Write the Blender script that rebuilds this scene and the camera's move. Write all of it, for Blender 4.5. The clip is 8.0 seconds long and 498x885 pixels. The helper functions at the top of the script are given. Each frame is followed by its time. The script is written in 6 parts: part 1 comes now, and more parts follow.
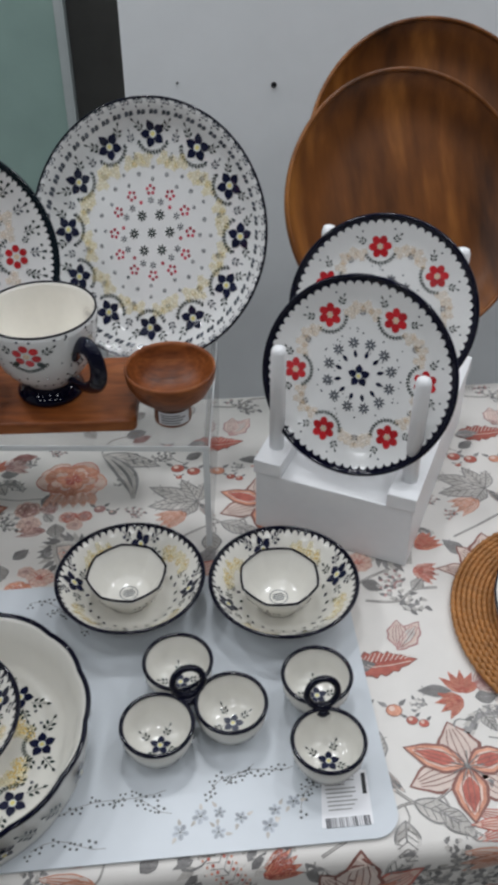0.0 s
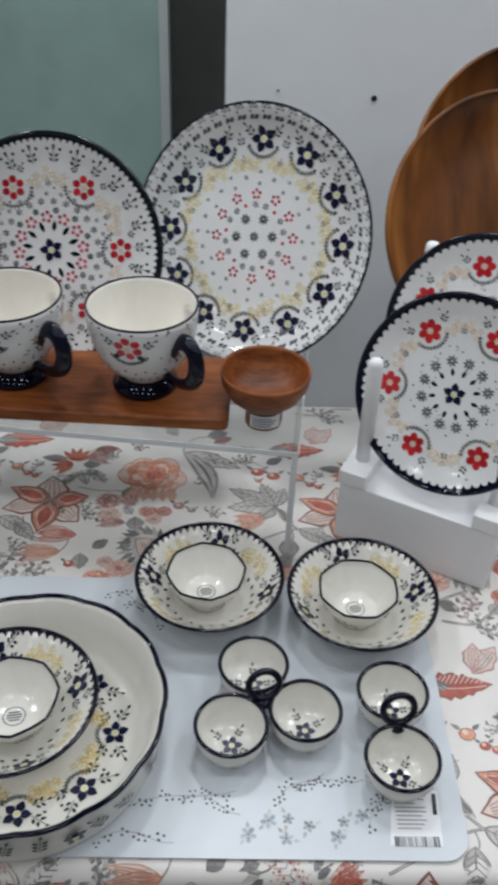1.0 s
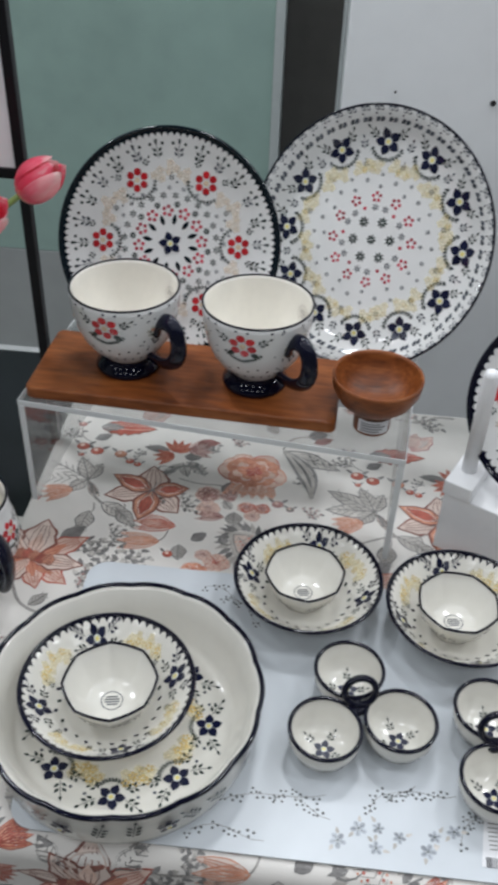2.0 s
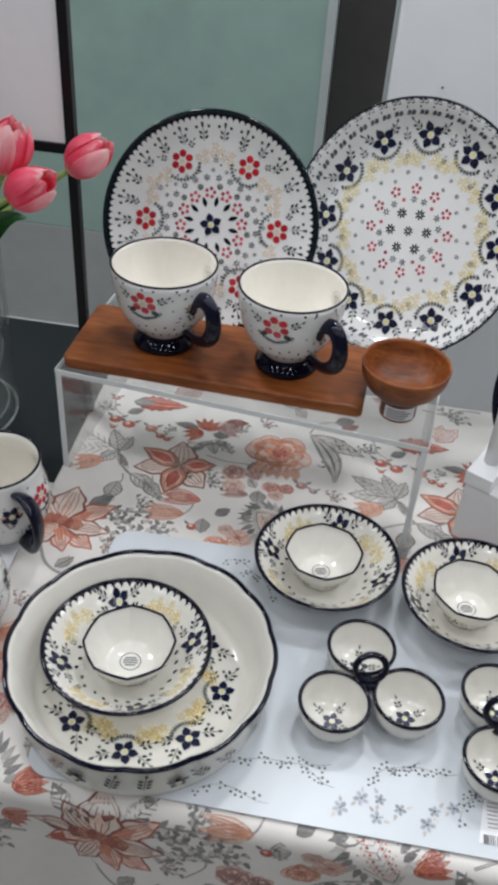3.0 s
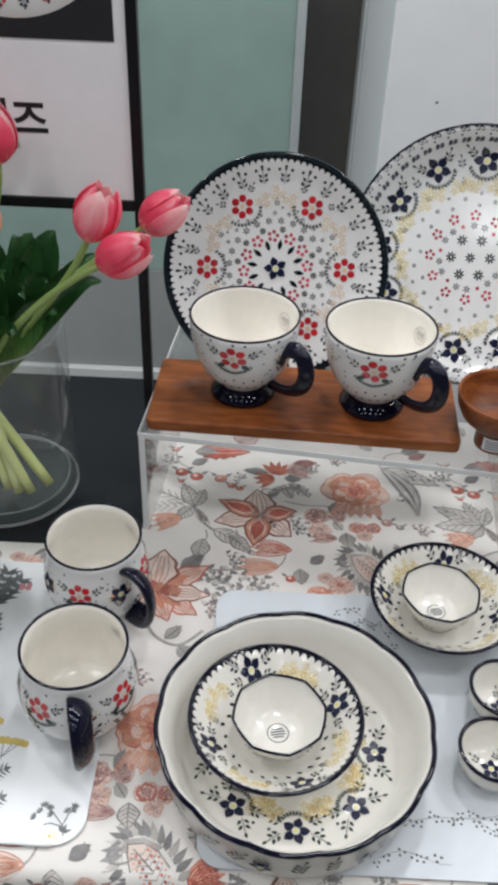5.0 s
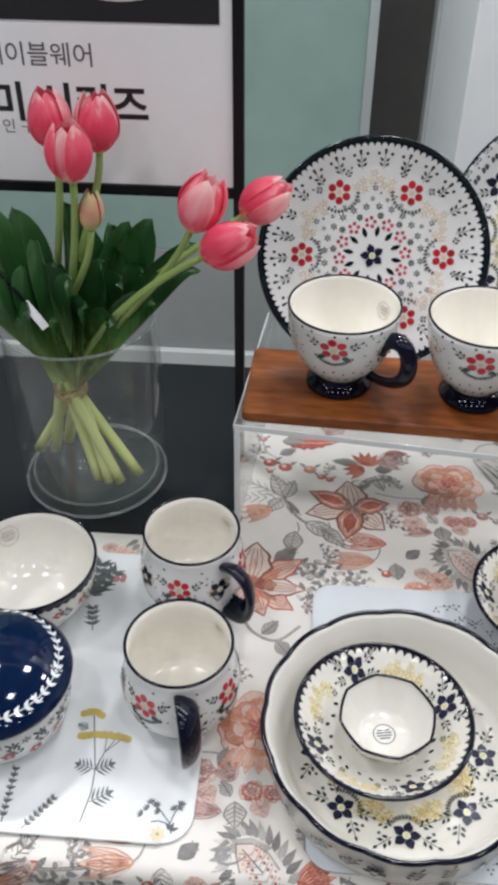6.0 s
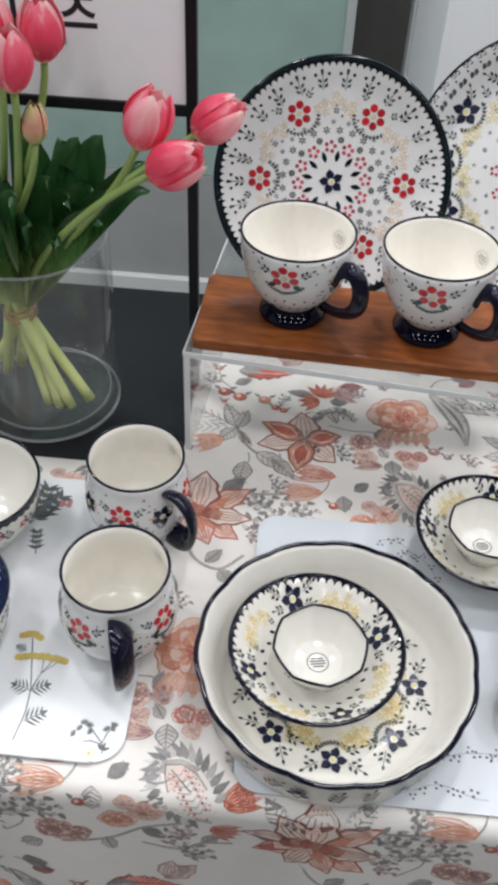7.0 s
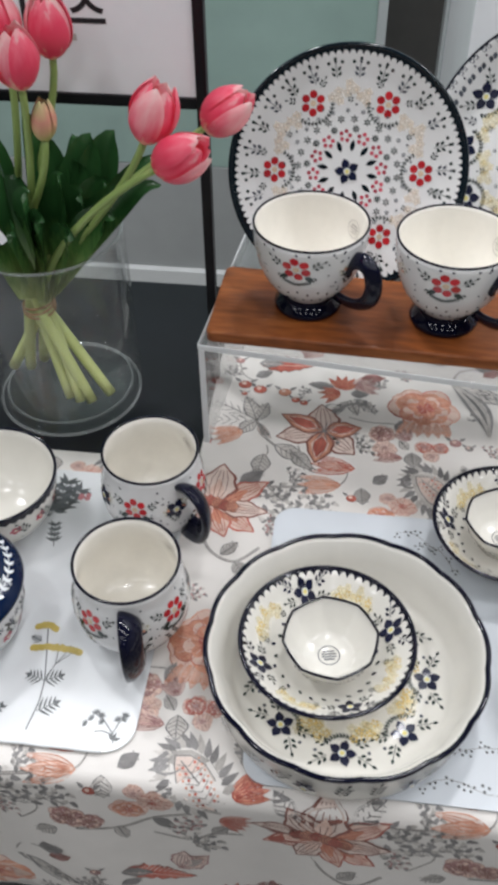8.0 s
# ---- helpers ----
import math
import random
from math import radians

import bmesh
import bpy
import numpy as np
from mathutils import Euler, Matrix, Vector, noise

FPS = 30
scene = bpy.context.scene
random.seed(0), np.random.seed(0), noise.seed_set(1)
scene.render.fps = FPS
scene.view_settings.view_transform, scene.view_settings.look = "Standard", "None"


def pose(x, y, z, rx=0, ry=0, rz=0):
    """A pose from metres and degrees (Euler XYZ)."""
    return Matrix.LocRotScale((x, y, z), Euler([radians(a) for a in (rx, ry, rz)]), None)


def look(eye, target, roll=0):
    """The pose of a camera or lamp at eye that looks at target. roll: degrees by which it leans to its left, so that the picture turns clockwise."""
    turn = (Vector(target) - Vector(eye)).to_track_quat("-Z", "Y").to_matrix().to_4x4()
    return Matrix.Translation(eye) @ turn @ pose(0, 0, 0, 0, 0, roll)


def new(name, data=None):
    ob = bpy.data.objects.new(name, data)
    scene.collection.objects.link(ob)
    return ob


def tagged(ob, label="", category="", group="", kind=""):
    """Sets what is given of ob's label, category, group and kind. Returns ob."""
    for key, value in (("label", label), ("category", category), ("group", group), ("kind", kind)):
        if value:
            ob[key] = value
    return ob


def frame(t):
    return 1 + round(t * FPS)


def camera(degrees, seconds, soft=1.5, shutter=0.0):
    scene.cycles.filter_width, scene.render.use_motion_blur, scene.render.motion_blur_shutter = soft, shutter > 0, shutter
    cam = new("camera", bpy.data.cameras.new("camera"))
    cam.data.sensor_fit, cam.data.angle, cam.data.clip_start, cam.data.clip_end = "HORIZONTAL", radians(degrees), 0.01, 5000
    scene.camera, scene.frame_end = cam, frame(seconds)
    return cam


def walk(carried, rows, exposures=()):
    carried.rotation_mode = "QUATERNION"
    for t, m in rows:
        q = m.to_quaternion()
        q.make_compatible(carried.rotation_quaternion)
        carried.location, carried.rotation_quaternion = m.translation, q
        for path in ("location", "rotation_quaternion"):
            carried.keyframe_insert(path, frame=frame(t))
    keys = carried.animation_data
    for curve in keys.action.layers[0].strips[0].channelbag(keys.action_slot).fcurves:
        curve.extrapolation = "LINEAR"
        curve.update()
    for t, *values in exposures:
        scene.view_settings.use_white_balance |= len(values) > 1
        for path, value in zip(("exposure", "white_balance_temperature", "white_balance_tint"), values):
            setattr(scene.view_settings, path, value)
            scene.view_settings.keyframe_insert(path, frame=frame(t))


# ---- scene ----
cam = camera(31.0, 8.0, soft=4.1, shutter=0.4)
PATH = [
    (0, (0.041, -0.057, 1.455), (0.188, 1.501, 0.209), -0.1),
    (0.5, (0.019, -0.049, 1.451), (0.152, 1.499, 0.192), 1.0),
    (1, (-0.004, -0.058, 1.453), (0.043, 1.517, 0.221), 2.4),
    (1.5, (-0.017, -0.06, 1.456), (-0.056, 1.518, 0.228), 2.5),
    (2, (-0.038, -0.057, 1.455), (-0.154, 1.505, 0.212), 2.5),
    (2.2, (-0.047, -0.052, 1.456), (-0.184, 1.503, 0.207), 2.8),
    (3.3, (-0.027, -0.091, 1.464), (-0.208, 1.443, 0.193), 4.5),
    (3.5, (-0.025, -0.088, 1.476), (-0.2, 1.407, 0.16), 4.5),
    (4, (-0.108, -0.065, 1.482), (-0.259, 1.452, 0.187), 2.1),
    (4.2, (-0.153, -0.063, 1.475), (-0.255, 1.476, 0.202), 2.8),
    (5.3, (-0.231, -0.047, 1.476), (-0.242, 1.518, 0.23), 2.1),
    (5.5, (-0.249, -0.043, 1.477), (-0.287, 1.5, 0.205), 1.7),
    (6, (-0.272, -0.032, 1.476), (-0.385, 1.494, 0.188), 0.3),
    (6.5, (-0.267, -0.024, 1.472), (-0.366, 1.472, 0.148), -0.0),
    (7, (-0.233, -0.024, 1.469), (-0.306, 1.402, 0.069), 2.8),
    (7.5, (-0.217, -0.014, 1.479), (-0.373, 1.412, 0.085), 1.1),
    (8, (-0.196, -0.02, 1.468), (-0.382, 1.384, 0.056), -0.8),
]
EXPOSURES = [(0.0, -0.28, 6150, 10), (1.5, -0.06, 6100, 9), (3.5, 0.17, 6250, 11), (5.5, 0.30, 6300, 11), (6.5, 0.43, 6300, 12), (8.0, 0.33, 6300, 12)]
walk(cam, [(t, look(eye, target, roll)) for t, eye, target, roll in PATH], EXPOSURES)

# ---- light ----
world = bpy.data.worlds.new("world")
scene.world = world
world.use_nodes = True
world.node_tree.nodes["Background"].inputs[0].default_value = (0.80, 0.90, 1.0, 1)
world.node_tree.nodes["Background"].inputs[1].default_value = 0.12


def ceiling_lamp(x, y, size, watts):
    data = bpy.data.lights.new("ceiling_lamp", "AREA")
    data.shape, data.size, data.energy = "SQUARE", size, watts
    data.color = (1.0, 1.0, 0.985)
    lamp = new("ceiling_lamp", data)
    lamp.matrix_basis = pose(x, y, 2.66, 0, 0, 0)
    return lamp


for lx in (-2.0, -1.05, -0.1, 0.85, 1.8):
    for ly, watts in ((-1.9, 1.9), (-0.85, 2.8), (0.2, 4.4), (1.25, 7.6)):
        ceiling_lamp(lx + 0.12 * ly, ly, 0.20, watts * (1.45 if ly > 1 and lx < -0.5 else 1.0))


# ---- materials ----
def surface(name, base, rough=0.5, vary=0.08, scale=12.0, bump=0.0, bump_scale=150.0, metal=0.0, coat=0.0, transmission=0.0, ior=1.5, island=0.0, tint=None, alpha=1.0, spec=0.5):
    """A plain surface with variation at two scales, and fine relief."""
    m = bpy.data.materials.new(name)
    m.use_nodes = True
    nt = m.node_tree
    b = nt.nodes["Principled BSDF"]
    b.inputs["Roughness"].default_value = rough
    b.inputs["Metallic"].default_value = metal
    b.inputs["IOR"].default_value = ior
    b.inputs["Coat Weight"].default_value = coat
    b.inputs["Coat Roughness"].default_value = 0.06
    b.inputs["Transmission Weight"].default_value = transmission
    b.inputs["Alpha"].default_value = alpha
    b.inputs["Specular IOR Level"].default_value = spec
    co = nt.nodes.new("ShaderNodeTexCoord")
    big, fine = nt.nodes.new("ShaderNodeTexNoise"), nt.nodes.new("ShaderNodeTexNoise")
    big.inputs["Scale"].default_value, fine.inputs["Scale"].default_value = scale, scale * 9
    big.inputs["Detail"].default_value, fine.inputs["Detail"].default_value = 3, 4
    nt.links.new(co.outputs["Object"], big.inputs["Vector"])
    nt.links.new(co.outputs["Object"], fine.inputs["Vector"])
    add = nt.nodes.new("ShaderNodeMix")
    add.data_type = "FLOAT"
    add.inputs[0].default_value = 0.4
    nt.links.new(big.outputs["Fac"], add.inputs[2])
    nt.links.new(fine.outputs["Fac"], add.inputs[3])
    ramp = nt.nodes.new("ShaderNodeValToRGB")
    lo = [max(0.0, c * (1 - vary)) for c in base]
    hi = [min(1.0, c * (1 + vary)) for c in (tint or base)]
    ramp.color_ramp.elements[0].position, ramp.color_ramp.elements[1].position = 0.3, 0.7
    ramp.color_ramp.elements[0].color, ramp.color_ramp.elements[1].color = (*lo, 1), (*hi, 1)
    nt.links.new(add.outputs[0], ramp.inputs[0])
    out = ramp.outputs[0]
    if island:
        geo, hsv = nt.nodes.new("ShaderNodeNewGeometry"), nt.nodes.new("ShaderNodeHueSaturation")
        rng = nt.nodes.new("ShaderNodeMapRange")
        rng.inputs[3].default_value, rng.inputs[4].default_value = 1 - island, 1 + island
        nt.links.new(geo.outputs["Random Per Island"], rng.inputs[0])
        nt.links.new(rng.outputs[0], hsv.inputs["Value"])
        nt.links.new(out, hsv.inputs["Color"])
        out = hsv.outputs[0]
    nt.links.new(out, b.inputs["Base Color"])
    if bump:
        n2, bp = nt.nodes.new("ShaderNodeTexNoise"), nt.nodes.new("ShaderNodeBump")
        n2.inputs["Scale"].default_value, n2.inputs["Detail"].default_value = bump_scale, 4
        nt.links.new(co.outputs["Object"], n2.inputs["Vector"])
        bp.inputs["Strength"].default_value, bp.inputs["Distance"].default_value = bump, 0.002
        nt.links.new(n2.outputs["Fac"], bp.inputs["Height"])
        nt.links.new(bp.outputs[0], b.inputs["Normal"])
    return m


def timber(name, dark, mid, light, axis="X", scale=26.0, rough=0.38, coat=0.25):
    """Oiled wood with grain along one axis."""
    m = bpy.data.materials.new(name)
    m.use_nodes = True
    nt = m.node_tree
    b = nt.nodes["Principled BSDF"]
    b.inputs["Roughness"].default_value, b.inputs["Coat Weight"].default_value = rough, coat
    b.inputs["Coat Roughness"].default_value = 0.38
    b.inputs["Specular IOR Level"].default_value = 0.32
    co, mp = nt.nodes.new("ShaderNodeTexCoord"), nt.nodes.new("ShaderNodeMapping")
    mp.inputs["Scale"].default_value = {"X": (0.22, 1, 1), "Y": (1, 0.22, 1)}[axis]
    nt.links.new(co.outputs["Object"], mp.inputs[0])
    n1, n2 = nt.nodes.new("ShaderNodeTexNoise"), nt.nodes.new("ShaderNodeTexNoise")
    n1.inputs["Scale"].default_value, n1.inputs["Detail"].default_value, n1.inputs["Distortion"].default_value = scale, 4, 0.9
    n2.inputs["Scale"].default_value, n2.inputs["Detail"].default_value = scale * 14, 3
    nt.links.new(mp.outputs[0], n1.inputs["Vector"])
    nt.links.new(mp.outputs[0], n2.inputs["Vector"])
    mix = nt.nodes.new("ShaderNodeMix")
    mix.data_type = "FLOAT"
    mix.inputs[0].default_value = 0.28
    nt.links.new(n1.outputs["Fac"], mix.inputs[2])
    nt.links.new(n2.outputs["Fac"], mix.inputs[3])
    ramp = nt.nodes.new("ShaderNodeValToRGB")
    e = ramp.color_ramp.elements
    e[0].position, e[0].color = 0.34, (*dark, 1)
    e[1].position, e[1].color = 0.68, (*light, 1)
    k = e.new(0.5)
    k.color = (*mid, 1)
    nt.links.new(mix.outputs[0], ramp.inputs[0])
    nt.links.new(ramp.outputs[0], b.inputs["Base Color"])
    bp = nt.nodes.new("ShaderNodeBump")
    bp.inputs["Strength"].default_value, bp.inputs["Distance"].default_value = 0.12, 0.001
    nt.links.new(n2.outputs["Fac"], bp.inputs["Height"])
    nt.links.new(bp.outputs[0], b.inputs["Normal"])
    return m


GLAZE = surface("cream_glaze", (0.73, 0.71, 0.655), 0.15, 0.03, 14, 0.03, 60)
# White glaze for cup insides, tinted with the warm light bouncing within.
GLAZE_BOUNCE = surface("glaze_with_warm_bounce", (0.83, 0.80, 0.735), 0.20, 0.04, 14, 0.03, 60)
GLAZE_COOL = surface("white_glaze", (0.765, 0.765, 0.76), 0.10, 0.03, 14, 0.03, 60)
NAVY = surface("navy_glaze", (0.0035, 0.004, 0.014), 0.05, 0.25, 30, spec=0.32)
NAVY_LID = surface("navy_lid_glaze", (0.003, 0.011, 0.042), 0.06, 0.25, 10, spec=0.38)
GREENBLACK = surface("green_black_glaze", (0.0045, 0.010, 0.015), 0.08, 0.2, 30, spec=0.35)
BLUE = surface("painted_blue", (0.0085, 0.011, 0.036), 0.12, 0.2, 60, island=0.2)
GREY = surface("painted_grey_blue", (0.085, 0.095, 0.115), 0.12, 0.2, 60, island=0.35)
DARKGREEN = surface("painted_dark_green", (0.028, 0.042, 0.038), 0.12, 0.2, 60, island=0.35)
RED = surface("painted_red", (0.50, 0.022, 0.030), 0.12, 0.2, 60, island=0.2)
ROSE = surface("painted_rose", (0.50, 0.075, 0.11), 0.12, 0.2, 60, island=0.3)
YELLOW = surface("painted_yellow", (0.74, 0.66, 0.26), 0.12, 0.15, 60)
PALE = surface("painted_pale_yellow", (0.93, 0.79, 0.38), 0.12, 0.08, 60, island=0.10, alpha=0.30)
PINKPALE = surface("painted_pale_pink", (0.92, 0.74, 0.54), 0.12, 0.08, 60, island=0.10, alpha=0.30)
WHITEPAINT = surface("painted_white", (0.75, 0.78, 0.80), 0.12, 0.05, 60)
TAN = surface("painted_tan", (0.62, 0.42, 0.20), 0.12, 0.1, 60, alpha=0.7)
SOFTYELLOW = surface("painted_soft_yellow", (0.86, 0.62, 0.22), 0.12, 0.1, 60, alpha=0.60)
HEART = surface("painted_cream_heart", (0.78, 0.68, 0.50), 0.12, 0.1, 60)
CLOTH = surface("printed_cloth", (0.73, 0.70, 0.665), 0.40, 0.05, 5, 0.12, 900)
C_RED = surface("print_red", (0.39, 0.068, 0.050), 0.45, 0.25, 60, island=0.2, tint=(0.50, 0.14, 0.10))
C_ORANGE = surface("print_orange", (0.56, 0.19, 0.105), 0.45, 0.22, 70, island=0.15, tint=(0.64, 0.34, 0.235))
C_PEACH = surface("print_peach", (0.68, 0.44, 0.35), 0.45, 0.12, 60, island=0.12, tint=(0.71, 0.56, 0.49))
C_GREY = surface("print_grey", (0.15, 0.143, 0.142), 0.45, 0.2, 60, island=0.25, tint=(0.27, 0.26, 0.255))
C_PALE = surface("print_pale_grey", (0.42, 0.395, 0.365), 0.45, 0.18, 60, island=0.2, tint=(0.55, 0.52, 0.49))
C_MAUVE = surface("print_mauve", (0.27, 0.125, 0.125), 0.45, 0.25, 60, island=0.2, tint=(0.42, 0.24, 0.23))
C_CREAM = surface("print_cream_pink", (0.68, 0.56, 0.50), 0.45, 0.08, 60, island=0.06)
C_STEM = surface("print_stem", (0.20, 0.185, 0.178), 0.45, 0.2, 60)
C_LINE = surface("print_outline", (0.24, 0.095, 0.075), 0.45, 0.2, 60)
VINYL = surface("white_vinyl", (0.62, 0.655, 0.695), 0.33, 0.03, 6, 0.03, 30)
VINYL_GLOSS = surface("glossy_white_vinyl", (0.73, 0.75, 0.765), 0.26, 0.03, 6, 0.06, 20)
M_GREY = surface("print_dark_grey", (0.10, 0.11, 0.115), 0.3, 0.2, 60, island=0.3)
M_SOFT = surface("print_soft_grey_blue", (0.40, 0.43, 0.48), 0.3, 0.2, 60, island=0.25)
M_YELLOW = surface("print_mustard", (0.52, 0.40, 0.10), 0.3, 0.2, 60)
M_PINK = surface("print_pink", (0.52, 0.22, 0.24), 0.3, 0.2, 60)
BLACKTABLE = surface("black_laminate", (0.0055, 0.006, 0.009), 0.38, 0.2, 8, 0.05, 400, spec=0.25)
METALBLACK = surface("black_metal", (0.005, 0.005, 0.007), 0.38, 0.2, 30, spec=0.3)
PAPER = surface("white_paper", (0.85, 0.85, 0.875), 0.55, 0.03, 6)
INK = surface("black_ink", (0.012, 0.012, 0.015), 0.5, 0.1, 30)
INK_GREY = surface("grey_ink", (0.10, 0.10, 0.11), 0.5, 0.1, 30)
WALLPAINT = surface("painted_wall", (0.84, 0.86, 0.88), 0.32, 0.04, 2.2, 0.06, 25)
PILLAR = surface("dark_grey_panel", (0.082, 0.078, 0.073), 0.42, 0.15, 3)
GREENPANEL = surface("green_glass_panel", (0.28, 0.385, 0.35), 0.13, 0.14, 1.3, 0.02, 3)
GREYPANEL = surface("grey_panel", (0.31, 0.325, 0.325), 0.35, 0.08, 2)
ALU = surface("aluminium", (0.52, 0.56, 0.56), 0.35, 0.05, 12, metal=0.2)
SKIRT = surface("white_skirting", (0.64, 0.66, 0.66), 0.4, 0.04, 6)
FLOOR = surface("floor_tile", (0.36, 0.36, 0.35), 0.3, 0.08, 1.5)
# Dark so that the unseen ceiling adds little reflection to the glazes.
CEIL = surface("ceiling_grey", (0.075, 0.075, 0.075), 0.7, 0.03, 2)
# For the added enclosing walls; mid grey to lower fill light and reflections.
FILLWALL = surface("unseen_fill_wall", (0.38, 0.38, 0.375), 0.5, 0.05, 2)
WHITEWOOD = surface("white_painted_wood", (0.84, 0.845, 0.86), 0.42, 0.03, 12, 0.04, 90)


def clear(name, tint, gloss, milk=0.0):
    """Thin clear glass or acrylic: see-through, with gloss that grows towards grazing angles, and a little milkiness.
    Milk also stands in for light caught at edges.
    """
    m = bpy.data.materials.new(name)
    m.use_nodes = True
    nt = m.node_tree
    nt.nodes.remove(nt.nodes["Principled BSDF"])
    tr, gl, fr, mix = (nt.nodes.new("ShaderNode" + k) for k in ("BsdfTransparent", "BsdfGlossy", "LayerWeight", "MixShader"))
    tr.inputs[0].default_value = (*tint, 1)
    gl.inputs["Roughness"].default_value = gloss
    up, sc = nt.nodes.new("ShaderNodeMath"), nt.nodes.new("ShaderNodeMath")
    up.operation, up.inputs[1].default_value = "POWER", 4.0
    sc.operation, sc.inputs[1].default_value, sc.inputs[2].default_value = "MULTIPLY_ADD", 0.55, 0.035
    nt.links.new(fr.outputs["Facing"], up.inputs[0])
    nt.links.new(up.outputs[0], sc.inputs[0])
    last = tr.outputs[0]
    if milk:
        df, mk = nt.nodes.new("ShaderNodeBsdfDiffuse"), nt.nodes.new("ShaderNodeMixShader")
        df.inputs[0].default_value = (0.8, 0.82, 0.83, 1)
        mk.inputs[0].default_value = milk
        nt.links.new(tr.outputs[0], mk.inputs[1])
        nt.links.new(df.outputs[0], mk.inputs[2])
        last = mk.outputs[0]
    nt.links.new(sc.outputs[0], mix.inputs[0])
    nt.links.new(last, mix.inputs[1])
    nt.links.new(gl.outputs[0], mix.inputs[2])
    nt.links.new(mix.outputs[0], nt.nodes["Material Output"].inputs[0])
    return m


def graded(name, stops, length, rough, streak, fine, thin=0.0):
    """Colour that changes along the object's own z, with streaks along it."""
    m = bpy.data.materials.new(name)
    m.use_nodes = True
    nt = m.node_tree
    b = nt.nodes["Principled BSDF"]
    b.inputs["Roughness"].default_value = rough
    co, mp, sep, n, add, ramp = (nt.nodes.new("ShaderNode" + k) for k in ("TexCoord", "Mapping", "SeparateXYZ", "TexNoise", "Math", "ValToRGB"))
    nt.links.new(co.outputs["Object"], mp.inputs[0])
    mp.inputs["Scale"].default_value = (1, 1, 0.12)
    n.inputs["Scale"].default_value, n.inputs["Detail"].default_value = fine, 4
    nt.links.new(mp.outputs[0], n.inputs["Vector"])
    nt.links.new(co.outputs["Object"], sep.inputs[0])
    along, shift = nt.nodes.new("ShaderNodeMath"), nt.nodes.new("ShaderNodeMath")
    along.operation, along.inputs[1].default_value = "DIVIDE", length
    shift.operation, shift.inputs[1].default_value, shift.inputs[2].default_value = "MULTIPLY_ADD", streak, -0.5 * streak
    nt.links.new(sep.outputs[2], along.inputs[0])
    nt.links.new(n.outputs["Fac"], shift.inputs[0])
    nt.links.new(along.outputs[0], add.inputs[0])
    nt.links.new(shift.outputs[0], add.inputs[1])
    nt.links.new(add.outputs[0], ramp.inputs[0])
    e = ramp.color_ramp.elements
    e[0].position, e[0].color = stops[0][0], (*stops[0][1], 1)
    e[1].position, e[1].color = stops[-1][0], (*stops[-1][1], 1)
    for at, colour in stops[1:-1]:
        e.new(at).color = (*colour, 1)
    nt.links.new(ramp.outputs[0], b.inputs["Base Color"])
    if thin:
        tl, mix = nt.nodes.new("ShaderNodeBsdfTranslucent"), nt.nodes.new("ShaderNodeMixShader")
        mix.inputs[0].default_value = thin
        nt.links.new(ramp.outputs[0], tl.inputs[0])
        nt.links.new(b.outputs[0], mix.inputs[1])
        nt.links.new(tl.outputs[0], mix.inputs[2])
        nt.links.new(mix.outputs[0], nt.nodes["Material Output"].inputs[0])
    return m


ACACIA = timber("acacia_board", (0.060, 0.015, 0.004), (0.22, 0.062, 0.014), (0.42, 0.150, 0.042), scale=11.0, rough=0.42, coat=0.05)
WALNUT = timber("walnut_tray", (0.022, 0.0066, 0.0017), (0.155, 0.051, 0.0095), (0.43, 0.170, 0.036), axis="Y", scale=3.4, rough=0.36, coat=0.0)
ACRYLIC = clear("clear_acrylic", (0.90, 0.90, 0.90), 0.02, 0.05)
# Mostly diffuse white: the light gathered in acrylic edges, put into the colour.
EDGE_GLOW = clear("acrylic_edge_glow", (0.86, 0.88, 0.88), 0.05, 0.82)
# The small milk share is a painted haze replacing reflections on the vase.
GLASS = clear("clear_glass", (0.972, 0.98, 0.977), 0.0, 0.014)
# More milk paints the lip and base rings pale, as highlights would.
GLASS_EDGE = clear("glass_edge", (0.86, 0.89, 0.88), 0.02, 0.11)
CHERRY = timber("cherry_bowl", (0.060, 0.016, 0.004), (0.20, 0.056, 0.013), (0.38, 0.135, 0.038), scale=20.0, rough=0.42, coat=0.05)
WICKER = surface("woven_rattan", (0.36, 0.155, 0.042), 0.5, 0.3, 90, 0.2, 300, island=0.3)
PETAL = graded("tulip_petal", ((0.0, (0.90, 0.50, 0.36)), (0.12, (0.88, 0.085, 0.16)), (0.55, (0.88, 0.080, 0.16)), (0.85, (0.92, 0.17, 0.25)), (1.0, (0.95, 0.52, 0.54))), 0.054, 0.36, 1.0, 150, 0.30)
PETAL_PALE = graded("tulip_petal_pale", ((0.0, (0.92, 0.55, 0.42)), (0.18, (0.90, 0.15, 0.24)), (0.5, (0.93, 0.34, 0.40)), (0.8, (0.95, 0.52, 0.54)), (1.0, (0.96, 0.68, 0.66))), 0.054, 0.36, 1.0, 150, 0.30)
BUDSKIN = graded("tulip_bud", ((0.0, (0.42, 0.46, 0.14)), (0.35, (0.62, 0.36, 0.20)), (0.6, (0.66, 0.30, 0.22)), (1.0, (0.58, 0.52, 0.24))), 0.038, 0.42, 0.7, 60)
STEM = graded("tulip_stem", ((0.0, (0.62, 0.66, 0.28)), (0.45, (0.50, 0.57, 0.20)), (0.62, (0.34, 0.44, 0.14)), (1.0, (0.27, 0.38, 0.11))), 0.26, 0.4, 0.25, 120)
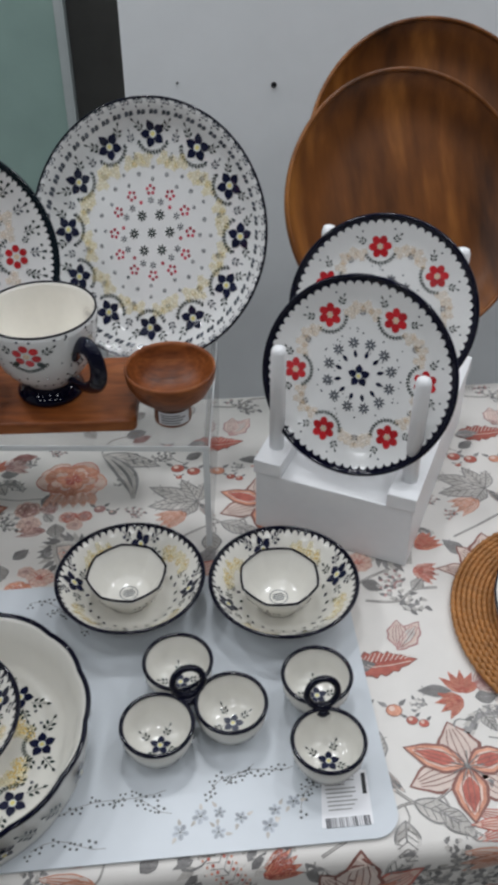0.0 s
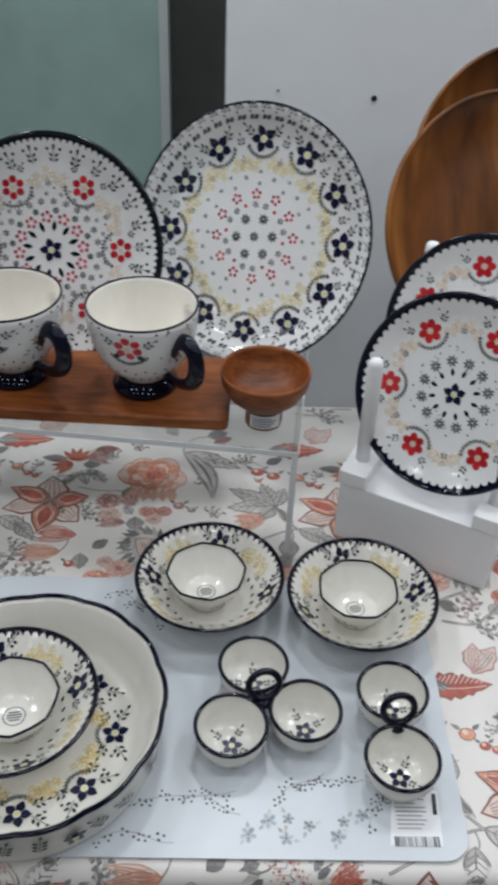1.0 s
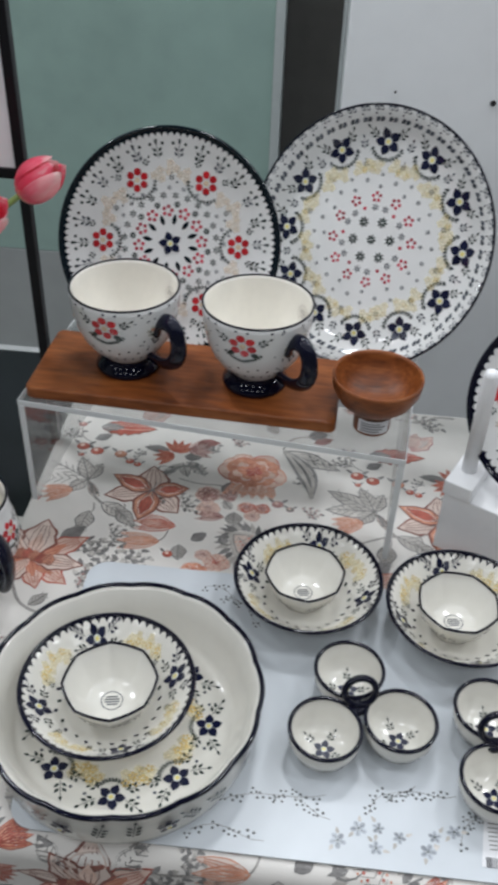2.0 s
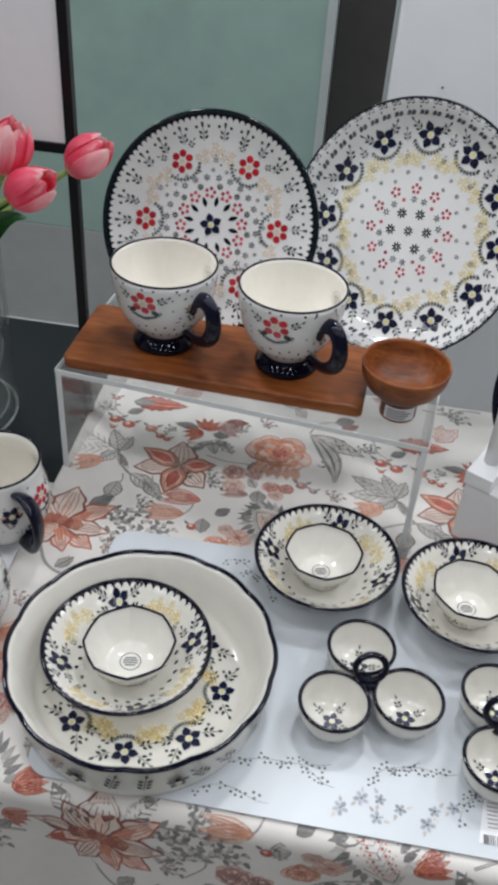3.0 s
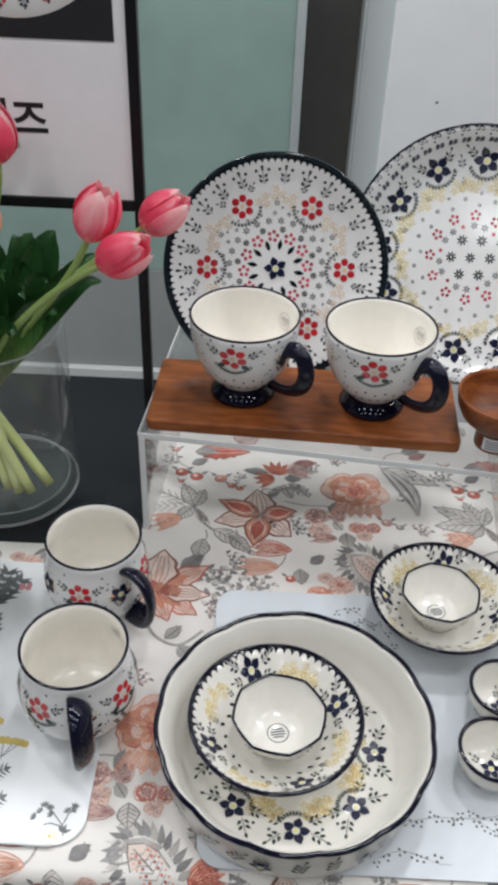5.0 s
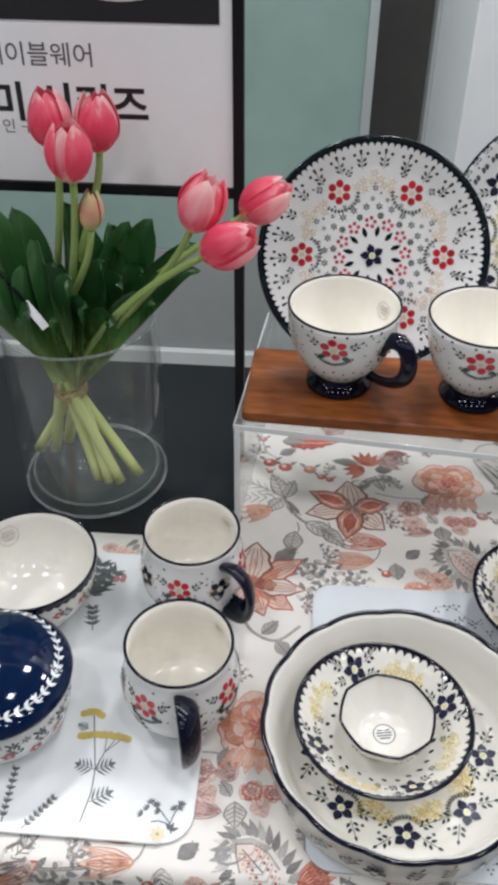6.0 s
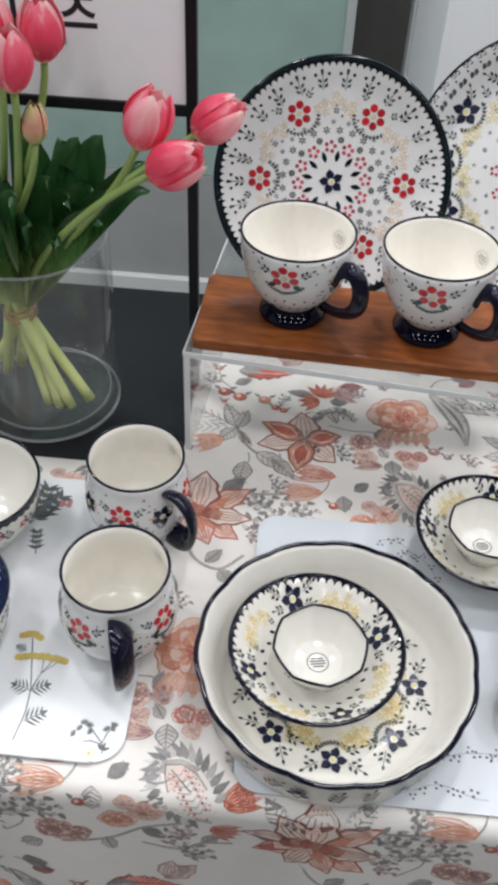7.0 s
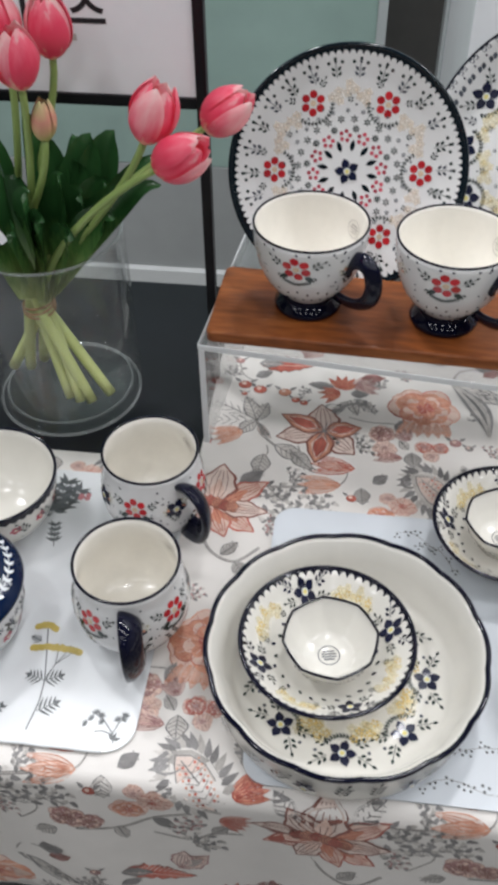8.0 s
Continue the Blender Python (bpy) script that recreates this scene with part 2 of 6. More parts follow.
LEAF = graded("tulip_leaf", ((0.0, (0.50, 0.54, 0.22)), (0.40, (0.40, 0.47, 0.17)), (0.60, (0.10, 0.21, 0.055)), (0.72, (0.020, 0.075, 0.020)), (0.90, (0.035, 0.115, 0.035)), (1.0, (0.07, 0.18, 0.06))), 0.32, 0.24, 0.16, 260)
TWINE = surface("twine", (0.34, 0.20, 0.075), 0.7, 0.3, 200)


# ---- building blocks ----
def mesh_of(name, verts, faces, mats, index=None, smooth=True):
    me = bpy.data.meshes.new(name)
    me.from_pydata([tuple(v) for v in verts], [], faces)
    for m in mats if isinstance(mats, (list, tuple)) else [mats]:
        me.materials.append(m)
    if index is not None:
        me.polygons.foreach_set("material_index", index)
    if smooth:
        me.polygons.foreach_set("use_smooth", [True] * len(faces))
    me.update()
    return me


def part(name, me, parent=None, label="", m=None):
    ob = new(name, me)
    ob.parent = parent
    if m is not None:
        ob.matrix_basis = m
    if label:
        tagged(ob, label)
    if name in ("print", "painted_pattern", "outer_pattern", "pictured_pattern", "garland"):
        tagged(ob, kind="stuff")
    return ob


def thing(name, m, label, category, group="", kind=""):
    return_ob = new(name)
    return_ob.matrix_basis = m
    return_ob.empty_display_size = 0.02
    return tagged(return_ob, label, category, group, kind)


def box_data(sx, sy, sz, mat_, bevel=0.002, origin="base"):
    """A bevelled block that stands on its base's middle."""
    bm = bmesh.new()
    bmesh.ops.create_cube(bm, size=1.0)
    bmesh.ops.scale(bm, vec=(sx, sy, sz), verts=bm.verts)
    if bevel:
        bmesh.ops.bevel(bm, geom=bm.edges[:], offset=min(bevel, 0.45 * min(sx, sy, sz)), segments=2, profile=0.6, affect="EDGES")
    if origin == "base":
        bmesh.ops.translate(bm, vec=(0, 0, sz / 2), verts=bm.verts)
    me = bpy.data.meshes.new("block")
    bm.to_mesh(me)
    bm.free()
    me.materials.append(mat_)
    return me


def lathe(profile, mat_, seg=72, outline=None, split=None, second=None):
    """A turned form from (radius, height, share of the outline). outline(angle) scales the radius. Closed at radius 0."""
    verts, faces, index = [], [], []
    prof = [(p[0], p[1], p[2] if len(p) > 2 else 1.0) for p in profile]
    rings = []
    for r, z, share in prof:
        if r < 1e-6:
            rings.append([len(verts)])
            verts.append((0, 0, z))
            continue
        ring = []
        for k in range(seg):
            a = 2 * math.pi * k / seg
            s = 1.0 if outline is None else 1 + (outline(a) - 1) * share
            ring.append(len(verts))
            verts.append((r * s * math.cos(a), r * s * math.sin(a), z))
        rings.append(ring)
    for i in range(len(rings) - 1):
        a, b = rings[i], rings[i + 1]
        mi = 1 if second is not None and split[0] <= i < split[1] else 0
        for k in range(seg):
            k2 = (k + 1) % seg
            if len(a) == 1 and len(b) == 1:
                continue
            if len(a) == 1:
                faces.append((a[0], b[k2], b[k]))
            elif len(b) == 1:
                faces.append((a[k], a[k2], b[0]))
            else:
                faces.append((a[k], a[k2], b[k2], b[k]))
            index.append(mi)
    me = mesh_of("turned", verts, faces, [mat_] if second is None else [mat_, second], index)
    bm = bmesh.new()
    bm.from_mesh(me)
    bmesh.ops.recalc_face_normals(bm, faces=bm.faces)
    bm.to_mesh(me)
    bm.free()
    return me


def sweep(points, radii, mat_, seg=10, closed=False, flat=1.0):
    """A tube along points; radii is one number or one a point."""
    pts = [Vector(p) for p in points]
    n = len(pts)
    radii = [radii] * n if isinstance(radii, (int, float)) else radii
    verts, faces = [], []
    up = None
    for i, p in enumerate(pts):
        a, b = pts[i - 1 if (i or closed) else 0], pts[(i + 1) % n if (i < n - 1 or closed) else n - 1]
        d = (b - a).normalized()
        if up is None:
            up = d.orthogonal().normalized()
        up = (up - d * up.dot(d)).normalized()
        side = d.cross(up)
        for k in range(seg):
            t = 2 * math.pi * k / seg
            verts.append(p + (up * math.cos(t) + side * math.sin(t) * flat) * radii[i])
    for i in range(n if closed else n - 1):
        for k in range(seg):
            j, k2 = (i + 1) % n, (k + 1) % seg
            faces.append((i * seg + k, i * seg + k2, j * seg + k2, j * seg + k))
    if not closed:
        faces.append(tuple(range(seg))[::-1])
        faces.append(tuple((n - 1) * seg + k for k in range(seg)))
    return mesh_of("tube", verts, faces, mat_)


def bezier(p0, p1, p2, p3, n=14):
    p0, p1, p2, p3 = map(Vector, (p0, p1, p2, p3))
    return [p0 * (1 - t) ** 3 + p1 * 3 * t * (1 - t) ** 2 + p2 * 3 * t * t * (1 - t) + p3 * t**3 for t in (k / n for k in range(n + 1))]


# ---- painted and printed ornament: thin shapes laid on a surface ----
def dot(r, n=8, x=0.0, y=0.0, ry=None, rot=0.0):
    ry = r if ry is None else ry
    c, s = math.cos(rot), math.sin(rot)
    return [(x + r * math.cos(a) * c - ry * math.sin(a) * s, y + r * math.cos(a) * s + ry * math.sin(a) * c) for a in (2 * math.pi * k / n for k in range(n))]


def blade(length, width, n=5, point=0.6):
    """A leaf or petal from the origin along +y."""
    left = []
    for k in range(1, n):
        t = k / n
        left.append((width * math.sin(math.pi * t**point), length * t))
    return [(0, 0)] + left + [(0, length)] + [(-x, y) for x, y in reversed(left)]


def moved(poly, x, y, rot=0.0, s=1.0):
    c, q = math.cos(rot) * s, math.sin(rot) * s
    return [(x + px * c - py * q, y + px * q + py * c) for px, py in poly]


class Paint:
    """Collects flat shapes, and lays them on a surface by a mapping from (u, v, lift) to a place."""

    def __init__(self, place, lift=0.00025, inside=None):
        self.inside = inside
        self.place, self.lift, self.verts, self.faces, self.index, self.mats, self.count = place, lift, [], [], [], [], 0

    def height(self, layer):
        """Each shape lies a hair above the one before it, so that none share a plane."""
        self.count += 1
        return self.lift * (1 + layer) + 2.5e-6 * (self.count % 48)

    def put(self, poly, mat_, layer=0):
        if self.inside and not all(self.inside(u, v) for u, v in poly):
            return
        if mat_ not in self.mats:
            self.mats.append(mat_)
        start = len(self.verts)
        up = self.height(layer)
        self.verts += [self.place(u, v, up) for u, v in poly]
        self.faces.append(tuple(range(start, len(self.verts))))
        self.index.append(self.mats.index(mat_))

    def strip(self, rows, mat_, layer=0):
        """Quads between pairs of (u, v)."""
        if self.inside and not all(self.inside(*a) and self.inside(*b) for a, b in rows):
            return
        if mat_ not in self.mats:
            self.mats.append(mat_)
        start, up = len(self.verts), self.height(layer)
        for a, b in rows:
            self.verts += [self.place(*a, up), self.place(*b, up)]
        for k in range(len(rows) - 1):
            q = start + 2 * k
            self.faces.append((q, q + 1, q + 3, q + 2))
            self.index.append(self.mats.index(mat_))

    def line(self, pts, width, mat_, layer=0, taper=False):
        rows = []
        for k, (x, y) in enumerate(pts):
            x0, y0 = pts[max(0, k - 1)]
            x1, y1 = pts[min(len(pts) - 1, k + 1)]
            d = math.hypot(x1 - x0, y1 - y0) or 1.0
            w = width * (0.5 if not taper else 0.5 * (1 - 0.8 * k / (len(pts) - 1)))
            nx, ny = -(y1 - y0) / d * w, (x1 - x0) / d * w
            rows.append(((x + nx, y + ny), (x - nx, y - ny)))
        self.strip(rows, mat_, layer)

    def mesh(self):
        return mesh_of("painted", self.verts, self.faces, self.mats, self.index, smooth=False)


def on_disc(zs):
    """A mapping onto a turned form seen from above: zs is its upper profile (radius, height)."""
    rr, hh = [p[0] for p in zs], [p[1] for p in zs]

    def place(u, v, lift):
        r = math.hypot(u, v)
        z = float(np.interp(r, rr, hh))
        g = (float(np.interp(r + 0.001, rr, hh)) - float(np.interp(r - 0.001, rr, hh))) / 0.002
        k = lift / math.sqrt(1 + g * g)
        c, s = (u / r, v / r) if r > 1e-6 else (0, 0)
        return (u - g * k * c, v - g * k * s, z + k)

    return place


def on_wall(prof, ref, inward=False):
    """A mapping onto the side of a turned form: u along its girth (at radius ref), v its height. prof: (height, radius)."""
    hh, rr = [p[0] for p in prof], [p[1] for p in prof]

    def place(u, v, lift):
        r = float(np.interp(v, hh, rr)) + (-lift if inward else lift) * 1.4
        return (r * math.cos(u / ref), r * math.sin(u / ref), v)

    return place


# motifs: at (x, y), of size s (metres, the radius), turned by rot
def blue_flower(p, x, y, s, rot=0.0, petals=5, mat_=None):
    for k in range(petals):
        p.put(moved(moved(blade(0.92, 0.335 if petals == 5 else 0.27, 7, 0.98), 0, 0.12), x, y, rot + 2 * math.pi * k / petals, s), mat_ or BLUE, 1)
    p.put(moved(dot(0.36, 10), x, y, 0, s), mat_ or BLUE, 1)
    p.put(moved(dot(0.29, 10), x, y, 0, s), WHITEPAINT, 2)
    p.put(moved(dot(0.20, 8), x, y, 0, s), YELLOW, 3)


def red_flower(p, x, y, s, rot=0.0, petals=6, mat_=None, gap=False):
    for k in range(petals):
        a = rot + 2 * math.pi * k / petals
        p.put(moved(dot(0.315, 9, 0, 0.68, 0.33) if gap else dot(0.34 if petals == 6 else 0.40, 9, 0, 0.62, 0.40), x, y, a, s), mat_ or RED)
    p.put(moved(dot(0.24, 8), x, y, 0, s), HEART, 1)
    for k in range(5):
        p.put(moved(dot(0.05, 5, 0, 0.13), x, y, rot + k * 1.257, s), C_ORANGE, 2)


def tiny_flower(p, x, y, s, mat_, rot=0.0, petals=5):
    for k in range(petals):
        p.put(moved(dot(0.31, 7, 0, 0.66), x, y, rot + 2 * math.pi * k / petals, s), mat_)


def daisy(p, x, y, s, mat_, petals=8, rot=0.0):
    s *= 1.25
    for k in range(petals):
        p.put(moved(dot(0.16, 6, 0, 0.54, 0.43), x, y, rot + 2 * math.pi * k / petals, s), mat_)


def sprig(p, x, y, s, rot, mat_, pairs=3):
    """A thin stalk with pairs of small leaves that stand clear of it."""
    s *= 1.95
    p.line([moved([(0, 0)], x, y, rot, s)[0], moved([(0, 0.45 + 0.5 * pairs)], x, y, rot, s)[0]], 0.065 * s, mat_)
    for k in range(pairs):
        for side in (-1, 1):
            p.put(moved(moved(blade(0.56, 0.15, 5, 0.8), side * 0.13, 0.22 + 0.50 * k, side * -0.80), x, y, rot, s), mat_)
    p.put(moved(moved(blade(0.5, 0.14, 5, 0.8), 0, 0.40 + 0.5 * pairs, 0), x, y, rot, s), mat_)


def garland(p, pts, s, mat_):
    """A thin curve with short leaves in pairs."""
    s *= 1.25
    p.line(pts, 0.15 * s, mat_)
    for k in range(len(pts) - 1):
        (x0, y0), (x1, y1) = pts[k], pts[k + 1]
        a = math.atan2(y1 - y0, x1 - x0) - math.pi / 2
        for t in (0.0, 0.5):
            for side in (-1, 1):
                p.put(moved(blade(0.80, 0.16, 4, 0.8), x0 + (x1 - x0) * t, y0 + (y1 - y0) * t, a + side * 0.75, s), mat_)


def cradle(p, x, y, r, way, s, mat_, span=2.3, n=6):
    """A leafy arc round one side of a flower."""
    garland(p, [(x + r * math.cos(way + span * (k / n - 0.5)), y + r * math.sin(way + span * (k / n - 0.5))) for k in range(n + 1)], s, mat_)


def pale_cluster(p, x, y, s, rnd, mat_=None):
    """Overlapping pale blossoms with small tan hearts."""
    a = rnd.uniform(0, 6.3)
    for k in range(3):
        cx, cy = x + s * 0.95 * math.cos(a + k * 2.1), y + s * 0.95 * math.sin(a + k * 2.1)
        for j in range(5):
            p.put(moved(dot(0.40, 7, 0, 0.55, 0.46), cx, cy, a + k + j * 1.257, s), mat_ or PALE)
        for j in range(4):
            p.put(dot(s * 0.085, 5, cx + s * 0.22 * math.cos(j * 1.57 + a), cy + s * 0.22 * math.sin(j * 1.57 + a)), TAN, 1)


def toothed_band(p, outer, inner, teeth, depth, mat_):
    """A band at a rim whose inner edge is bitten into small scallops."""
    for step in range(4):
        rows = []
        for k in range(teeth * 6 + 1):
            a = 2 * math.pi * k / (teeth * 6)
            r = inner + depth * abs(math.sin(a * teeth / 2)) ** 0.6
            r0, r1 = outer + (r - outer) * step / 4, outer + (r - outer) * (step + 1) / 4
            rows.append((polar(r0, a), polar(r1, a)))
        p.strip(rows, mat_)


def polar(r, a):
    return r * math.cos(a), r * math.sin(a)


def facing(cx, cy, cz, lean, yaw, rise):
    """The pose of a plate whose rim's middle is at (cx, cy, cz), leaning back, its face along its own +z; rise is the rim's height."""
    l, y = radians(lean), radians(yaw)
    u = Vector((math.cos(y), math.sin(y), 0))
    v = Vector((-math.sin(y) * math.sin(l), math.cos(y) * math.sin(l), math.cos(l)))
    n = u.cross(v)
    o = Vector((cx, cy, cz)) - n * rise
    return Matrix(((u.x, v.x, n.x, o.x), (u.y, v.y, n.y, o.y), (u.z, v.z, n.z, o.z), (0, 0, 0, 1)))


# ---- the room ----
def slab(name, x0, x1, y0, y1, z0, z1, mat_, label="", kind="structure", bevel=0.0, category=""):
    ob = new(name, box_data(x1 - x0, y1 - y0, z1 - z0, mat_, bevel))
    ob.matrix_basis = pose((x0 + x1) / 2, (y0 + y1) / 2, z0)
    return tagged(ob, label, category, "", kind)


WALL, GLAZING = 1.548, 2.000
slab("floor", -3.2, 3.2, -3.2, GLAZING + 0.25, -0.1, 0.0, FLOOR, "pale grey plain shop floor")
# Out of view; its dark grey shapes the bounce light.
slab("ceiling", -3.2, 3.2, -3.2, GLAZING + 0.25, 2.70, 2.80, CEIL, "unseen ceiling, dark grey to limit reflections and bounce")
slab("wall_north", -0.022, 3.0, WALL, GLAZING + 0.2, 0.0, 2.70, WALLPAINT, "light grey painted wall panel with small screw holes", bevel=0.0025)
slab("trim", -0.0300, -0.0225, GLAZING + 0.020, GLAZING + 0.098, 0.0, 2.70, ALU, "thin aluminium trim where the wall meets the post", bevel=0.0015)
slab("wall_glazed", -3.0, -0.1735, GLAZING + 0.012, GLAZING + 0.03, 0.382, 2.70, GREENPANEL, "grey-green glossy glass partition")
slab("wall_lower", -3.0, -0.1735, GLAZING + 0.008, GLAZING + 0.03, 0.084, 0.380, GREYPANEL, "grey lower panel of the partition")
slab("baseboard", -3.0, -0.1735, GLAZING - 0.012, GLAZING + 0.03, 0.0, 0.082, SKIRT, "white skirting under the partition", bevel=0.002)
slab("trim", -0.1730, -0.1525, GLAZING - 0.002, GLAZING + 0.060, 0.0, 2.70, ALU, "thin aluminium trim at the partition's end", bevel=0.0015)
slab("pillar", -0.1690, -0.0225, GLAZING + 0.100, GLAZING + 0.20, 0.0, 2.70, PILLAR, "dark grey post between the partition and the wall")
# Three added walls out of view close the room and limit fill light.
slab("wall_south", -3.2, 3.2, -3.4, -3.2, 0.0, 2.70, FILLWALL, "added unseen grey wall that holds down fill light")
slab("wall_east", 3.0, 3.2, -3.2, GLAZING + 0.25, 0.0, 2.70, FILLWALL, "added unseen grey wall that holds down fill light")
slab("wall_west", -3.2, -3.0, -3.2, GLAZING + 0.25, 0.0, 2.70, FILLWALL, "added unseen grey wall that holds down fill light")


def screw_hole(x, z, r):
    h = tagged(new("screw_hole", lathe([(0, 0), (r * 0.7, 0.0), (r, 0.002), (r * 1.25, 0.0005)], INK, 14)), "small dark screw hole in the wall panel", "screw hole", "screw holes")
    h.matrix_basis = pose(x, WALL - 0.001, z, 90, 0, 0)


screw_hole(0.237, 0.967, 0.0042)
screw_hole(0.069, 0.975, 0.0018)
screw_hole(0.318, 0.857, 0.003)

# the table
table = thing("display_table", pose(0, 0.615, 0), "black laminate display table partly under a printed cloth", "table")
part("tabletop", box_data(1.20, 0.690, 0.030, BLACKTABLE, 0.003), table, m=pose(-0.90, 0.035, 0.718))
part("tabletop", box_data(1.799, 0.613, 0.030, BLACKTABLE, 0.003), table, m=pose(0.60, -0.0035, 0.718))
part("front_panel", box_data(2.96, 0.016, 0.62, BLACKTABLE, 0.002), table, "black front panel", m=pose(0, -0.285, 0.097))
leg_data = box_data(0.045, 0.045, 0.718, METALBLACK, 0.003)
for lx in (-1.4, 1.4):
    for ly in (-0.26, 0.26):
        part("leg", leg_data, table, m=pose(lx, ly, 0))

# ---- the printed cloth ----
EDGE, FOLD, TOP = 0.300, 0.016, 0.7500
SHEET = 0.0016


def cloth_place(u, v, lift):
    """From the cloth's own flat measure (u across, v towards the wall) to the place on the table and its front fall."""
    s = EDGE - v
    if s <= 0:
        return (u, v, TOP + lift)
    arc = FOLD * math.pi / 2
    if s < arc:
        a = s / FOLD
        return (u, EDGE - (FOLD + lift) * math.sin(a), TOP - FOLD + (FOLD + lift) * math.cos(a))
    d = s - arc
    wave = 0.006 * min(1, d / 0.15) * math.sin(u * 23 + 0.8) + 0.003 * min(1, d / 0.1) * math.sin(u * 51)
    return (u, EDGE - FOLD - lift + wave - 0.012 * min(1, d / 0.2), TOP - FOLD - d)


cloth = thing("tablecloth", pose(0, 0, 0), "off-white tablecloth printed with coral flowers and grey leaves", "tablecloth")


def cloth_sheet():
    us = [-1.30 + 0.02 * k for k in range(131)]
    us = sorted(set(us + [-0.343]))
    vs = [0.922, 0.79, 0.658] + [0.62 - 0.02 * k for k in range(16)] + [0.3 - FOLD * math.pi / 2 * k / 6 for k in range(1, 7)] + [0.27 - 0.02 * k for k in range(12)]
    verts, faces = [], []
    for lift in (0.0, -SHEET):
        for v in vs:
            for u in us:
                verts.append(cloth_place(u, v, lift))
    nu, half = len(us), len(us) * len(vs)
    used = set()
    for j in range(len(vs) - 1):
        for i in range(nu - 1):
            if vs[j] > 0.659 and us[i] < -0.344:
                continue
            used.add((i, j))
    for i, j in used:
        a = j * nu + i
        faces.append((a, a + nu, a + nu + 1, a + 1))
        faces.append((half + a, half + a + 1, half + a + nu + 1, half + a + nu))
        for (di, dj), (p, q) in (((-1, 0), (a, a + nu)), ((1, 0), (a + nu + 1, a + 1)), ((0, -1), (a + 1, a)), ((0, 1), (a + nu, a + nu + 1))):
            if (i + di, j + dj) not in used:
                faces.append((p, half + p, half + q, q))
    return mesh_of("sheet", verts, faces, CLOTH)


part("sheet", cloth_sheet(), cloth)
HEM = 0.050


def on_cloth(u, v):
    return HEM + 0.003 < v < 0.919 and abs(u) < 1.295 and (u > -0.339 or v < 0.655)


print_ = Paint(cloth_place, 0.00012, on_cloth)
rnd = random.Random(4)


def outlined(poly, x, y, rot, s, fill, edge, layer=0, rim=0.82):
    print_.put(moved(poly, x, y, rot, s), edge, layer)
    cx, cy = sum(a for a, _ in poly) / len(poly), sum(b for _, b in poly) / len(poly)
    print_.put(moved([(cx + (a - cx) * rim, cy + (b - cy) * (0.5 + 0.5 * rim)) for a, b in poly], x, y, rot, s), fill, layer + 1)


def ruffled(length, width, n=12, wave=0.10, turns=3.4, full=0.82):
    """A petal with a gently waved edge; full moves its widest place towards the base or the tip."""
    left = [(width * math.sin(math.pi * (k / n) ** full) * (1 + wave * math.sin(turns * 6.283 * k / n)), length * k / n) for k in range(1, n)]
    right = [(-width * math.sin(math.pi * (k / n) ** full) * (1 + wave * math.sin(turns * 6.283 * k / n + 2)), length * k / n) for k in range(n - 1, 0, -1)]
    return [(0, 0)] + left + [(0, length)] + right


def c_petal(x, y, dx, dy, wide, fill, edge, core=None, layer=0, wave=0.07, full=0.9, lines=4):
    """A petal or leaf from (x, y) along (dx, dy), with an outline, fine veins and maybe a darker heart."""
    long_, a = math.hypot(dx, dy), math.atan2(dy, dx) - math.pi / 2
    k = wide / long_
    outlined(ruffled(1.0, k, 12, wave, 3.1, full), x, y, a, long_, fill, edge, layer)
    if core:
        print_.put(moved(moved(ruffled(0.72, 0.62 * k, 10, wave, 3.1, full), 0, 0.14), x, y, a, long_), C_PEACH, layer + 2)
        print_.put(moved(moved(ruffled(0.62, 0.46 * k, 10, wave, 3.1, full), 0, 0.19), x, y, a, long_), core, layer + 3)
    for q in range(lines):
        f = (q + 0.5) / lines * 2 - 1
        pts = [moved([(f * k * 0.62 * math.sin(math.pi * t**full), t)], x, y, a, long_)[0] for t in (0.10, 0.35, 0.6, 0.82)]
        print_.line(pts, 0.0008, edge if lines < 6 else C_CREAM, layer + 4)


def c_leaf(x, y, dx, dy, wide, fill=None, layer=0):
    """A grey leaf with a midrib and slanting veins."""
    long_, a = math.hypot(dx, dy), math.atan2(dy, dx) - math.pi / 2
    k = wide / long_
    outlined(ruffled(1.0, k, 12, 0.04, 2.3, 0.85), x, y, a, long_, fill or C_PALE, C_GREY, layer, 0.84)
    print_.line([(x, y), moved([(0.02, 0.5)], x, y, a, long_)[0], moved([(0, 0.94)], x, y, a, long_)[0]], 0.0012, C_GREY, layer + 2)
    for t in (0.20, 0.36, 0.52, 0.68):
        for side in (-1, 1):
            print_.line([moved([(0, t)], x, y, a, long_)[0], moved([(side * k * 0.72, t + 0.17)], x, y, a, long_)[0]], 0.0008, C_STEM, layer + 2)


def c_vine(pts, wide=0.0030, mat_=None):
    """A stem that runs smoothly through its points."""
    out = []
    for k in range(len(pts) - 1):
        p0, p1, p2, p3 = pts[max(0, k - 1)], pts[k], pts[k + 1], pts[min(len(pts) - 1, k + 2)]
        for q in range(6):
            t = q / 6
            out.append(tuple(0.5 * (2 * p1[d] + (p2[d] - p0[d]) * t + (2 * p0[d] - 5 * p1[d] + 4 * p2[d] - p3[d]) * t * t + (3 * p1[d] - p0[d] - 3 * p2[d] + p3[d]) * t**3) for d in (0, 1)))
    print_.line(out + [pts[-1]], wide, mat_ or C_STEM)
    print_.line(out + [pts[-1]], wide * 0.34, C_PALE, 1)


